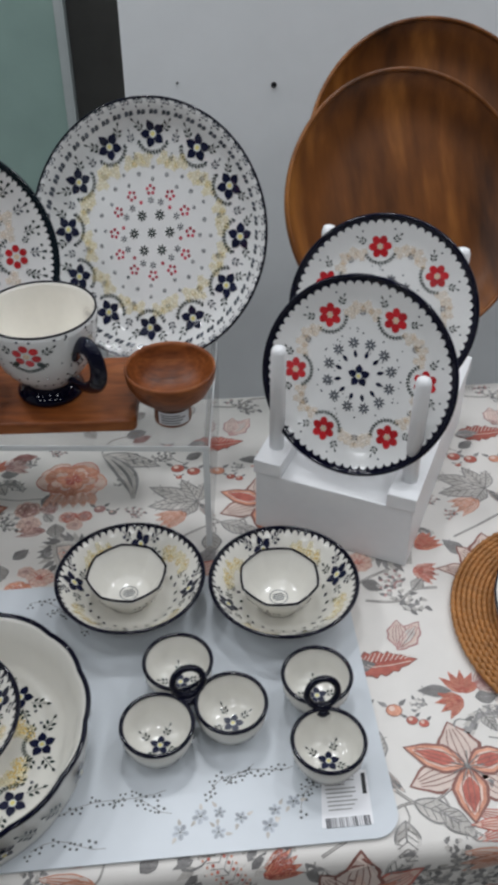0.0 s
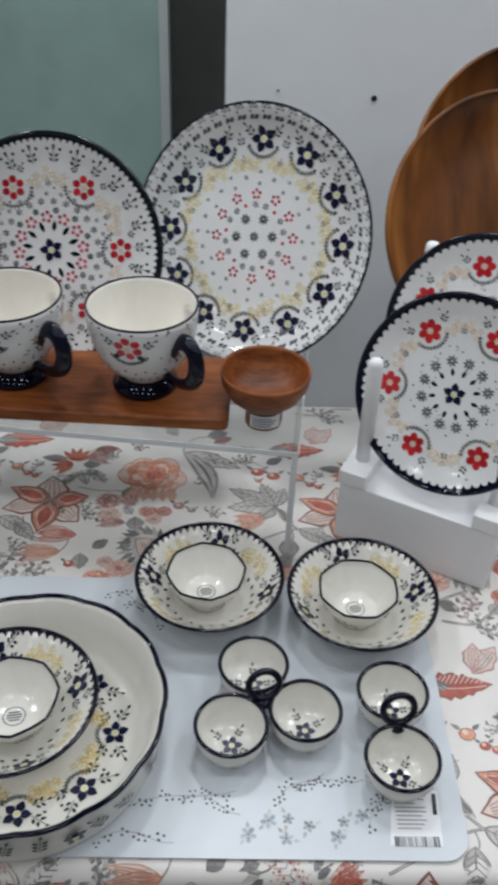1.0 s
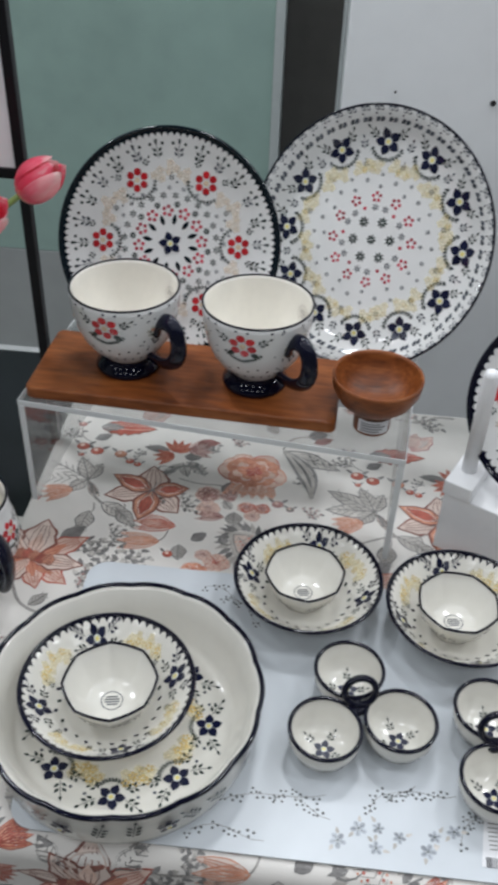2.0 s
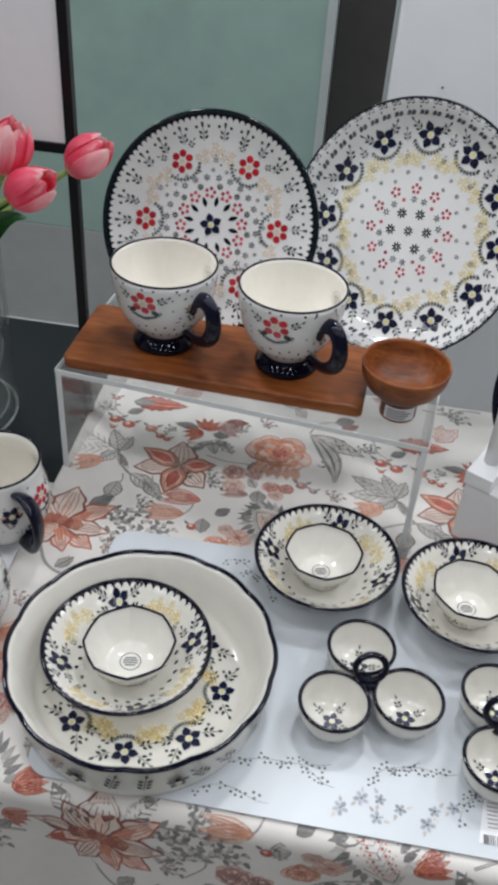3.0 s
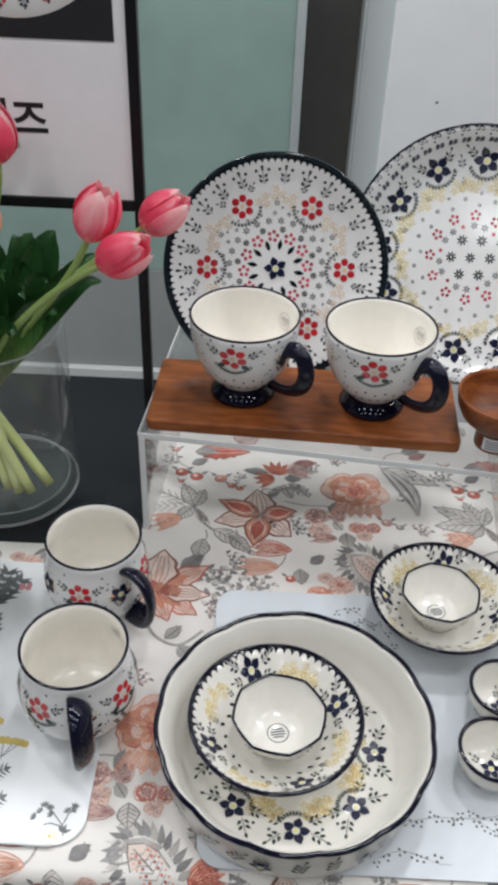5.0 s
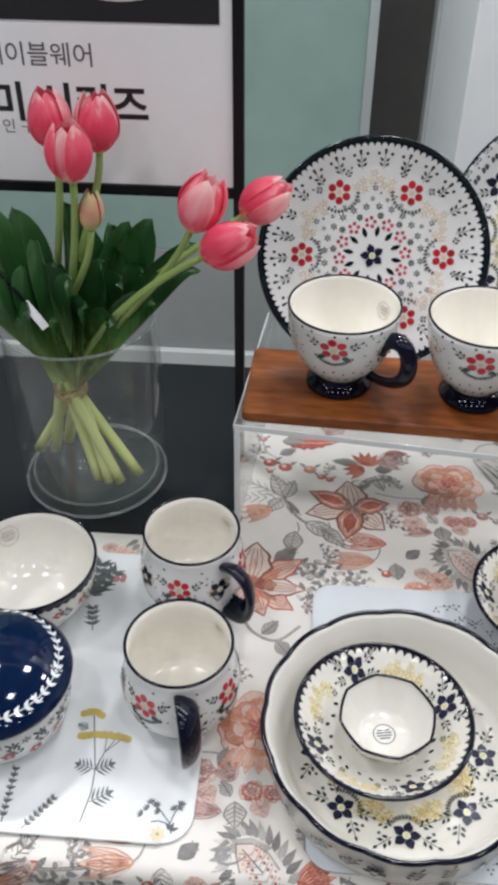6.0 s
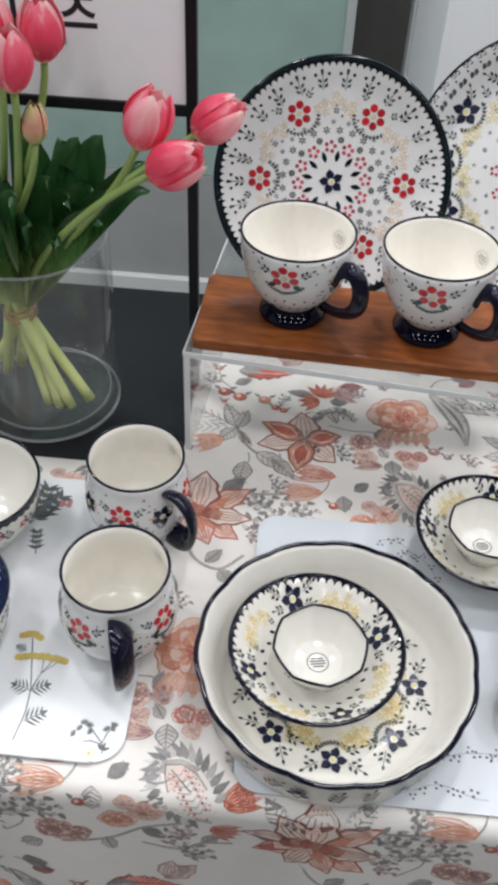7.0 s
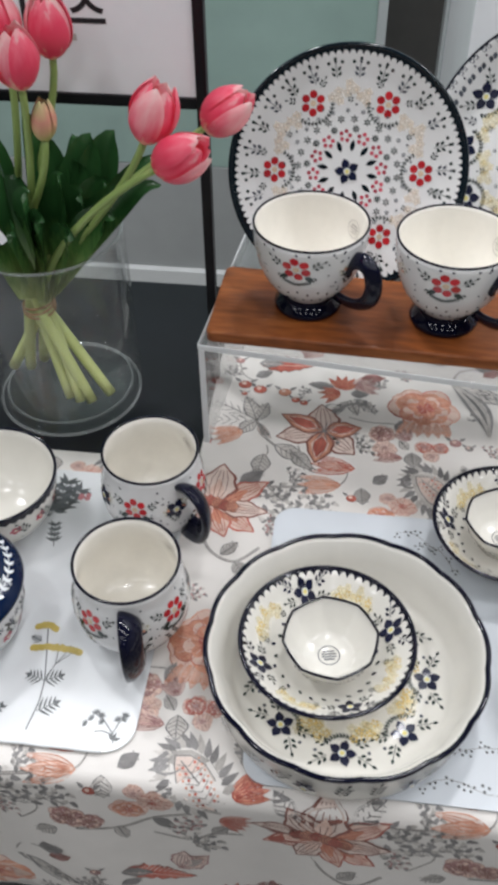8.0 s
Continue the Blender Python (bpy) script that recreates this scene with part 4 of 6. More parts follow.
for fx, fy in ((0.045, -0.130), (0.062, -0.118), (0.078, -0.116), (0.095, -0.122), (0.076, -0.133), (0.118, -0.131), (0.124, -0.118), (0.140, -0.112)):
    turn, big = rnd.uniform(0, 6.3), rnd.uniform(0.8, 1.15)
    for q in range(5):
        mp.put(moved(dot(0.0021 * big, 7, 0, 0.0038 * big, 0.0027 * big), fx, fy, turn + q * 1.257), M_SOFT)
        mp.line([moved([(0, 0.0012)], fx, fy, turn + q * 1.257)[0], moved([(0.0002, 0.0050 * big)], fx, fy, turn + q * 1.257)[0]], 0.0004, M_GREY, 1)
    mp.put(dot(0.0012, 6, fx, fy), M_GREY, 2)
    for q in range(2):
        mp.put(moved(blade(0.0065, 0.0016, 4), *moved([(0, 0.0055)], fx, fy, turn + 0.6 + q * 2.4)[0], turn + 0.8 + q * 2.4), C_PALE, 1)
part("print", mp.mesh(), mat_r, "small grey flower print")
lab = Paint(flat(0.0020), 0.00012)
lab.put([(0.160, -0.138), (0.203, -0.138), (0.206, -0.089), (0.167, -0.089)], PAPER, 0)
for k in range(20):
    w = rnd.choice((0.0006, 0.0011, 0.0016))
    x = 0.164 + 0.00185 * k
    lab.put([(x, -0.1385), (x + w, -0.1385), (x + w, -0.130), (x, -0.130)], INK_GREY, 1)
for k in range(9):
    y = -0.094 - 0.0037 * k
    x1 = 0.168 + rnd.uniform(0.016, 0.026)
    lab.put([(0.168, y), (x1, y), (x1, y + 0.0009), (0.168, y + 0.0009)], C_GREY, 1)
lab.put([(0.199, -0.111), (0.2025, -0.111), (0.2040, -0.092), (0.2005, -0.092)], INK, 1)
part("label", lab.mesh(), mat_r, "white barcode label with small print as bars")

mat_l = thing("table_mat", pose(-0.569, 0.469, MAT_Z, 0, 0, 0), "glossy white vinyl mat with grey herbs and mustard flower", "table mat", "table mats")
part("sheet", rounded_sheet(0.45, 0.314, 0.0018, 0.026, VINYL_GLOSS), mat_l)
mp = Paint(flat(0.0018), 0.00012)


def herb(x, y, length, rot, n, mat_, leaf):
    end = moved([(0, length)], x, y, rot)[0]
    mp.line([(x, y), end], 0.0011, mat_)
    for k in range(n):
        a, b = moved([(0, length * (k + 1) / (n + 0.5))], x, y, rot)[0]
        for side in (-1, 1):
            for q in (0.6, 1.0):
                mp.put(moved(blade(leaf * rnd.uniform(0.7, 1.1), leaf * 0.15, 5), a, b, rot + side * q), mat_)


def fern(x, y, size, rot):
    """A small leaf cut into narrow lobes."""
    mp.line([(x, y), moved([(0, size)], x, y, rot)[0]], 0.0009, M_GREY, 1)
    for k in range(4):
        for side in (-1, 1):
            c = moved([(0, size * (0.12 + 0.23 * k))], x, y, rot)[0]
            mp.put(moved(blade(size * (0.70 - 0.09 * k), size * 0.055, 5), *c, rot - side * 0.95), M_GREY, 1)
    mp.put(moved(blade(size * 0.4, size * 0.12, 5), *moved([(0, size * 0.8)], x, y, rot)[0], rot), M_GREY, 1)


# the mustard flower: a broad flat head and a small one on a forked stalk with lobed leaves
mp.line([(0.131, -0.145), (0.135, -0.118), (0.134, -0.097), (0.128, -0.070), (0.122, -0.044)], 0.0012, M_GREY)
for x, y in ((0.146, -0.067), (0.152, -0.066), (0.138, -0.066)):
    mp.line([(0.134, -0.097), (0.139, -0.080), (x, y)], 0.0008, M_GREY)
for x0, x1, y0, n in ((0.114, 0.158, -0.063, 26), (0.112, 0.130, -0.0405, 12)):
    for k in range(n):
        u = k / (n - 1)
        mp.put(dot(0.0030, 8, x0 + (x1 - x0) * u, y0 - 0.003 * (2 * u - 1) ** 2 + rnd.uniform(-0.0008, 0.0008), 0.0036), M_YELLOW, 2)
for x, y, size, way in ((0.133, -0.098, 0.017, -1.1), (0.133, -0.097, 0.016, 1.3), (0.135, -0.127, 0.019, -1.0), (0.120, -0.058, 0.010, 1.2), (0.146, -0.066, 0.006, -0.4)):
    fern(x, y, size, way)
# the branching sprig with a cream flower at its foot
mp.line([(0.208, -0.149), (0.206, -0.140), (0.196, -0.129), (0.188, -0.124)], 0.0011, M_GREY)
mp.line([(0.206, -0.140), (0.209, -0.130), (0.213, -0.124)], 0.0010, M_GREY)
mp.line([(0.206, -0.141), (0.196, -0.1385), (0.190, -0.140)], 0.0010, M_GREY)
for x, y, way in ((0.188, -0.124, 0.3), (0.192, -0.126, -0.4), (0.186, -0.129, 1.0), (0.182, -0.134, 1.3), (0.213, -0.124, -0.3), (0.211, -0.126, -1.2), (0.209, -0.128, 0.7), (0.196, -0.131, 1.2)):
    for k in range(4):
        mp.put(moved(blade(0.0055, 0.0011, 5), x, y, way + (k - 1.5) * 0.55), M_GREY, 1)
for k in range(3):
    mp.put(moved(blade(0.008, 0.0016, 5), 0.207, -0.146, -1.2 + k * 0.9), M_GREY, 1)
for k in range(7):
    mp.put(moved(dot(0.0020, 7, 0, 0.0042, 0.0030), 0.197, -0.150, k * 0.9), HEART, 2)
mp.put(dot(0.0015, 7, 0.197, -0.150), M_YELLOW, 3)
# dark herbs and lavender
for way, long_ in ((-0.55, 0.048), (-0.15, 0.052), (0.25, 0.042), (0.8, 0.034)):
    herb(0.084, 0.090, long_, way, 5, M_GREY, 0.017)
herb(0.100, 0.052, 0.030, 0.2, 4, M_GREY, 0.010)
herb(0.158, 0.032, 0.045, 0.1, 5, M_GREY, 0.010)
herb(0.066, -0.150, 0.050, 0.02, 8, M_GREY, 0.006)
herb(0.084, -0.154, 0.036, -0.62, 7, M_GREY, 0.006)
herb(0.000, -0.12, 0.05, 0.4, 5, M_GREY, 0.012)
herb(-0.08, 0.05, 0.07, 0.3, 6, M_GREY, 0.014)
for k in range(5):
    mp.put(dot(0.0032, 7, 0.114 + rnd.uniform(-0.006, 0.006), 0.118 + rnd.uniform(-0.006, 0.006)), M_PINK, 1)
part("film_edge", sweep([(-0.20 + 0.01 * k, -0.1575, 0.0016 + 0.0012 * math.sin(k * 0.9) ** 2) for k in range(41)], 0.0014, VINYL_GLOSS, 8), mat_l, "curled glossy front edge")
part("print", mp.mesh(), mat_l, "grey herb and mustard flower print")


# ---- pottery ----
def plate_body(R, rise, flat_share, th=0.005, mat_=None):
    """The upper profile and the mesh of a plate with a gently turned-up rim."""
    f = R * flat_share
    upper = [(0, 0.006), (f * 0.6, 0.006), (f, 0.0068), (f + (R - f) * 0.25, 0.0068 + (rise - 0.0068) * 0.22), (f + (R - f) * 0.55, 0.0068 + (rise - 0.0068) * 0.55), (R * 0.97, rise - 0.0008), (R, rise)]
    lower = [(R + 0.0008, rise - 0.0016), (R * 0.985, rise - 0.0045), (f + (R - f) * 0.5, 0.5 * rise - 0.002), (f * 0.98, 0.0012), (f * 0.95, 0.0), (f * 0.88, 0.0), (f * 0.86, 0.0018), (0, 0.0018)]
    return upper, lathe(upper + lower, mat_ or GLAZE_COOL, 96)


def rim_line(R, z, r, mat_, outline=None, seg=96):
    pts = []
    for k in range(seg):
        a = 2 * math.pi * k / seg
        s = 1.0 if outline is None else outline(a)
        pts.append((R * s * math.cos(a), R * s * math.sin(a), z))
    return sweep(pts, r, mat_, 8, True)


def dinner_plate():
    R, rise = 0.1233, 0.018
    t = thing("dinner_plate", facing(-0.2043, 0.8465, 1.0056, 22.5, -1.2, rise), "dinner plate with red flowers leaning upright behind the cups", "plate")
    upper, me = plate_body(R, rise, 0.74)
    part("body", me, t)
    part("rim_line", rim_line(R - 0.0005, rise - 0.0005, 0.0022, GREENBLACK), t, "dark green-black rim")
    p, q = Paint(on_disc(upper)), random.Random(3)
    toothed_band(p, R, R * 0.922, 104, 0.0042, GREENBLACK)
    blue_flower(p, 0, 0, R * 0.105, 0.3, 5)
    for k in range(12):
        a = 2 * math.pi * k / 12 - 0.13
        x, y = polar(R * 0.165, a)
        p.put(moved(blade(R * 0.100, R * 0.021, 5, 0.9), x, y, a - math.pi / 2), GREENBLACK)
        x, y = polar(R * 0.290, a + 0.26)
        tiny_flower(p, x, y, R * 0.058, ROSE, q.uniform(0, 6))
        x, y = polar(R * 0.350, a)
        daisy(p, x, y, R * 0.028, DARKGREEN)
    for k in range(24):
        a = 2 * math.pi * k / 24 + 0.2
        daisy(p, *polar(R * 0.425, a), R * 0.029, DARKGREEN, 6)
        daisy(p, *polar(R * 0.49, a + 0.13), R * 0.019, GREY, 6)
        if k % 4 != 2:
            p.put(dot(R * 0.011, 5, *polar(R * 0.54, a)), GREY)
    for k in range(6):
        a = 2 * math.pi * k / 6 + 0.03
        for d in (-0.15, 0.0, 0.15):
            pale_cluster(p, *polar(R * (0.66 - 0.35 * abs(d)), a + 0.524 + d * 1.3), R * 0.043, q, PINKPALE)
        x, y = polar(R * 0.622, a)
        red_flower(p, x, y, R * 0.105, a, 6, None, True)
        cradle(p, x, y, R * 0.165, a + math.pi, R * 0.030, DARKGREEN)
        for side in (-1, 1):
            sprig(p, *polar(R * 0.71, a + side * 0.16), R * 0.028, a - 1.57 + side * 1.0, DARKGREEN, 2)
        sprig(p, *polar(R * 0.55, a + 0.524), R * 0.022, a + 0.524 - 1.57, DARKGREEN, 2)
    for k in range(26):
        a = 2 * math.pi * k / 26 + 0.07
        sprig(p, *polar(R * 0.745, a), R * 0.041, a - 1.57, DARKGREEN if k % 2 else GREY, 2)
        for d in (-0.065, 0.0, 0.065):
            p.put(dot(R * 0.015, 6, *polar(R * (0.893 - 0.4 * abs(d)), a + d)), DARKGREEN)
    part("painted_pattern", p.mesh(), t, "red flowers, dark leaf sprigs and a dark star")


def platter():
    R, rise = 0.1445, 0.026
    t = thing("platter", facing(0.0123, 0.8842, 1.0120, 24.6, -26.8, rise), "large leaning platter with dark blue flowers and pink blossoms", "platter")
    upper, me = plate_body(R, rise, 0.78)
    part("body", me, t)
    part("rim_line", rim_line(R - 0.0003, rise - 0.0005, 0.0014, NAVY), t, "thin dark blue rim")
    p, q = Paint(on_disc(upper)), random.Random(5)
    for k in range(54):
        a = 2 * math.pi * k / 54
        for rr, tilt, m_ in ((0.958, -0.75, GREY), (0.915, 0.70, GREY)):
            for d in (-0.018, 0.022):
                p.put(moved(blade(R * 0.050, R * 0.0155, 6, 0.8), *polar(R * rr, a + d), a + tilt), m_)
        p.put(dot(R * 0.009, 5, *polar(R * 0.937, a + 0.05)), BLUE)
    for k in range(12):
        a = 2 * math.pi * k / 12 + 0.12
        for d in (-0.16, -0.03, 0.10):
            pale_cluster(p, *polar(R * q.uniform(0.55, 0.62), a + 0.26 + d), R * 0.036, q)
        x, y = polar(R * 0.745, a)
        blue_flower(p, x, y, R * 0.104, a)
        cradle(p, x, y, R * 0.138, a + math.pi, R * 0.029, DARKGREEN)
        for side in (-1, 1):
            sprig(p, *polar(R * 0.775, a + side * 0.11), R * 0.033, a - 1.57 + side * 0.8, DARKGREEN, 2)
            p.put(dot(R * 0.012, 5, *polar(R * 0.70, a + side * 0.17)), GREY)
        sprig(p, *polar(R * 0.70, a + 0.262), R * 0.030, a + 0.262 - 1.57, GREY, 2)
        sprig(p, *polar(R * 0.56, a + 0.262), R * 0.020, a - 1.3, GREY, 2)
        tiny_flower(p, *polar(R * 0.330, a + 0.05), R * 0.046, ROSE, q.uniform(0, 6))
        for rr, da, sz in ((0.41, 0.0, 0.016), (0.46, 0.26, 0.018), (0.50, 0.0, 0.015)):
            daisy(p, *polar(R * rr, a + da), R * sz, GREY, 6)
    for k in range(6):
        daisy(p, *polar(R * 0.155, 2 * math.pi * k / 6 + 0.2), R * 0.038, DARKGREEN, 8)
    daisy(p, 0, 0, R * 0.036, DARKGREEN, 8)
    for k in range(18):
        a = 2 * math.pi * k / 18
        if k % 3:
            daisy(p, *polar(R * 0.25, a), R * 0.026, GREY, 6)
        else:
            p.put(dot(R * 0.016, 6, *polar(R * 0.25, a)), ROSE)
    part("painted_pattern", p.mesh(), t, "dark blue flowers, pale yellow clusters and pink blossoms")


def salad_plate(cx, cy, cz, lean, yaw, label, spin):
    R, rise = 0.1015, 0.015
    t = thing("salad_plate", facing(cx, cy, cz, lean, yaw, rise), label, "plate", "salad plates in the rack")
    upper, me = plate_body(R, rise, 0.74)
    part("body", me, t)
    part("rim_line", rim_line(R - 0.0004, rise - 0.0006, 0.0022, NAVY), t, "dark blue rim")
    p, q = Paint(on_disc(upper)), random.Random(7)
    toothed_band(p, R, R * 0.912, 66, 0.0038, NAVY)
    blue_flower(p, 0, 0, R * 0.115, 0.3 + spin, 5)
    for k in range(12):
        a = 2 * math.pi * k / 12 + spin
        x, y = polar(R * 0.185, a)
        p.put(moved(blade(R * 0.085, R * 0.02, 5, 0.8), x, y, a - 1.57), BLUE)
        x, y = polar(R * 0.335, a)
        daisy(p, x, y, R * 0.052, GREY, 8)
        x, y = polar(R * 0.43, a + 0.26)
        p.put(dot(R * 0.011, 5, x, y), GREY)
    for k in range(40):
        p.put(dot(R * 0.008, 5, *polar(R * q.uniform(0.24, 0.52), q.uniform(0, 6.28))), GREY)
    for k in range(6):
        a = 2 * math.pi * k / 6 + spin + 0.3
        for d in (-0.20, -0.07, 0.07, 0.20):
            pale_cluster(p, *polar(R * (0.71 - 0.35 * abs(d)), a + 0.524 + d), R * 0.042, q, PINKPALE)
        x, y = polar(R * 0.675, a)
        red_flower(p, x, y, R * 0.122, a, 6)
        cradle(p, x, y, R * 0.175, a + math.pi, R * 0.034, DARKGREEN)
        for side in (-1, 1):
            sprig(p, *polar(R * 0.73, a + side * 0.20), R * 0.036, a - 1.57 + side * 0.9, DARKGREEN, 2)
            p.put(dot(R * 0.012, 5, *polar(R * 0.86, a + side * 0.2)), GREY)
        sprig(p, *polar(R * 0.60, a + 0.524), R * 0.03, a + 0.524 - 1.57, GREY, 2)
    part("painted_pattern", p.mesh(), t, "red flowers around a dark blue star")


def soup_bowl(x, y, z, D, h, spin, label):
    R = D / 2
    t = thing("soup_bowl", pose(x, y, z, 0, 0, spin), label, "bowl", "flowered soup bowls")
    upper = [(0, 0.007), (R * 0.42, 0.0072), (R * 0.55, 0.011), (R * 0.72, 0.020), (R * 0.86, h * 0.74), (R * 0.965, h - 0.001), (R, h)]
    lower = [(R + 0.0008, h - 0.0015), (R * 0.97, h - 0.006), (R * 0.84, h * 0.6), (R * 0.62, 0.008), (R * 0.46, 0.003), (R * 0.45, 0.0), (R * 0.40, 0.0), (R * 0.39, 0.002), (0, 0.002)]
    part("body", lathe(upper + lower, GLAZE, 80), t)
    part("rim_line", rim_line(R - 0.0003, h - 0.0004, 0.0018, NAVY), t, "dark blue rim")
    p, q = Paint(on_disc(upper)), random.Random(11)
    toothed_band(p, R, R * 0.922, 58, 0.0032, NAVY)
    for k in range(4):
        a = 2 * math.pi * k / 4
        for d in (-0.22, -0.05, 0.13, 0.26):
            pale_cluster(p, *polar(R * (0.83 - 0.25 * abs(d)), a + 0.785 + d), R * 0.050, q)
            tiny_flower(p, *polar(R * q.uniform(0.74, 0.84), a + 0.785 + d), R * 0.042, SOFTYELLOW, q.uniform(0, 6))
        fx, fy = polar(R * 0.80, a)
        blue_flower(p, fx, fy, R * 0.140, a)
        for side in (-1, 1):
            sprig(p, *polar(R * 0.85, a + side * 0.17), R * 0.052, a - 1.57 + side * 1.2, BLUE, 2)
            sprig(p, *polar(R * 0.74, a + side * 0.18), R * 0.046, a - 1.57 + side * 1.7, DARKGREEN, 2)
        for d in (-0.30, 0.30):
            sprig(p, *polar(R * 0.66, a + 0.785 + d), R * 0.032, a + 0.785 + d - 1.57, DARKGREEN, 2)
    for k in range(26):
        x2, y2 = polar(R * (0.60 + 0.02 * math.sin(k * 3)), 2 * math.pi * k / 26)
        p.put(dot(R * 0.034, 7, x2, y2, R * 0.019, 2 * math.pi * k / 26 + 0.9), BLUE if k % 2 else DARKGREEN)
    part("painted_pattern", p.mesh(), t, "dark blue flowers and pale yellow clusters")
    w = Paint(on_wall([(0.003, R * 0.46), (0.008, R * 0.62), (h * 0.6, R * 0.84), (h - 0.006, R * 0.97), (h, R)], R))
    for k in range(30):
        a = 2 * math.pi * k / 30
        sprig(w, a * R, h * 0.45, R * 0.05, q.uniform(-1.2, 1.2), GREY, 2)
    part("outer_pattern", w.mesh(), t)


def eight_sided(a, n=8):
    w = 2 * math.pi / n
    b = (a % w) - w / 2
    flat_ = math.cos(w / 2) / math.cos(b)
    return 0.45 + 0.55 * flat_ + 0.015


def stamp(p, x, y, r, mat_, rot=0.0):
    """A maker's stamp: a thin ring round lines of print too small to read."""
    ring = [polar(r, 2 * math.pi * k / 20) for k in range(21)]
    p.line([(x + a, y + b) for a, b in ring], r * 0.09, mat_)
    for k in range(4):
        w = r * (0.55, 0.7, 0.7, 0.5)[k]
        yy = r * (0.42 - 0.28 * k)
        p.put(moved([(-w, yy - r * 0.07), (w, yy - r * 0.07), (w, yy + r * 0.07), (-w, yy + r * 0.07)], x, y, rot), mat_)


def small_bowl(x, y, z, D, h, spin):
    R = D / 2
    t = thing("small_bowl", pose(x, y, z, 0, 0, spin), "small eight-sided cream bowl with thin dark rim and stamp", "bowl", "eight-sided small bowls")
    prof = [(0, 0.006, 0.2), (R * 0.50, 0.0062, 0.5), (R * 0.58, 0.009, 0.7), (R * 0.78, h * 0.55, 1), (R * 0.96, h - 0.001, 1), (R - 0.0005, h, 1), (R + 0.0006, h - 0.0012, 1), (R * 0.84, h * 0.5, 1), (R * 0.62, 0.006, 0.8), (R * 0.56, 0.0, 0.6), (R * 0.50, 0.0, 0.5), (0, 0.002, 0)]
    part("body", lathe(prof, GLAZE, 80, eight_sided), t)
    part("rim_line", rim_line(R - 0.0006, h - 0.0002, 0.0013, NAVY, eight_sided), t, "thin dark blue rim")
    p = Paint(on_disc([(0, 0.006), (R * 0.5, 0.0062)]))
    stamp(p, 0, 0, R * 0.23, GREY, radians(-spin + 10))
    part("stamp", p.mesh(), t, "round maker's stamp")
    w = Paint(on_wall([(0.0, R * 0.56), (0.006, R * 0.62), (h * 0.5, R * 0.845), (h, R)], R), 0.0009)
    for k in range(16):
        sprig(w, 2 * math.pi * k / 16 * R, h * 0.35, R * 0.09, (k % 3 - 1) * 0.8, DARKGREEN if k % 2 else BLUE, 2)
    part("outer_pattern", w.mesh(), t)


def lobed(a, n=14, depth=0.016):
    return 1 - depth * (1 - abs(math.cos(n * a / 2)) ** 1.0) + depth * 0.3


def pie_dish():
    R, h = 0.1195, 0.055
    t = thing("pie_dish", pose(-0.1714, 0.4049, MAT_Z + 0.0020, 0, 0, 8), "deep cream pie dish with fluted dark rim and blue flowers", "baking dish")
    f = R * 0.77
    upper = [(0, 0.006, 0), (f * 0.8, 0.006, 0), (f, 0.0075, 0.1), (f * 1.07, 0.014, 0.4), (R * 0.90, h * 0.6, 0.8), (R * 0.955, h - 0.004, 1), (R * 0.99, h - 0.0006, 1), (R + 0.0012, h - 0.001, 1)]
    lower = [(R * 0.992, h - 0.005, 1), (R * 0.980, h * 0.7, 0.9), (R * 0.955, 0.010, 0.4), (R * 0.935, 0.002, 0.2), (R * 0.92, 0.0, 0.1), (R * 0.84, 0.0, 0), (0, 0.0015, 0)]
    part("body", lathe(upper + lower, GLAZE, 140, lobed), t)
    part("rim_line", rim_line(R * 0.998, h - 0.0010, 0.0023, NAVY, lobed, 168), t, "dark blue fluted rim")
    p, q = Paint(on_disc([(a, b) for a, b, _ in upper])), random.Random(13)
    for k in range(8):
        a = 2 * math.pi * k / 8 - 1.53 - radians(8)
        x, y = polar(R * 0.62, a)
        for d in (-0.14, 0.0, 0.14):
            pale_cluster(p, *polar(R * q.uniform(0.45, 0.53), a + 0.35 + d), R * 0.042, q)
            for e in (-0.05, 0.06):
                tiny_flower(p, *polar(R * q.uniform(0.44, 0.55), a + 0.35 + d + e), R * 0.034, SOFTYELLOW, q.uniform(0, 6))
        blue_flower(p, x, y, R * 0.100, a)
        for side in (-1, 1):
            sprig(p, *polar(R * 0.645, a + side * 0.165), R * 0.043, a - 1.57 + side * 1.0, DARKGREEN, 2)
            sprig(p, *polar(R * 0.565, a + side * 0.18), R * 0.038, a - 1.57 + side * 2.0, DARKGREEN, 2)
            p.put(dot(R * 0.014, 6, *polar(R * 0.635, a + side * 0.30)), GREY)
        cradle(p, x, y, R * 0.135, a + math.pi, R * 0.030, DARKGREEN, 2.1)
    part("painted_pattern", p.mesh(), t, "dark blue flowers and yellow clusters")
    w = Paint(on_wall([(0.0, R * 0.92), (0.002, R * 0.935), (0.010, R * 0.955), (h * 0.7, R * 0.985), (h - 0.005, R * 0.995)], R), 0.0007)
    for k in range(26):
        a = 2 * math.pi * k / 26
        if k % 3 == 0:
            blue_flower(w, a * R, h * 0.50, R * 0.085, a)
        else:
            sprig(w, a * R, h * 0.36, R * 0.05, q.uniform(-1, 1), DARKGREEN, 3)
    part("outer_pattern", w.mesh(), t)


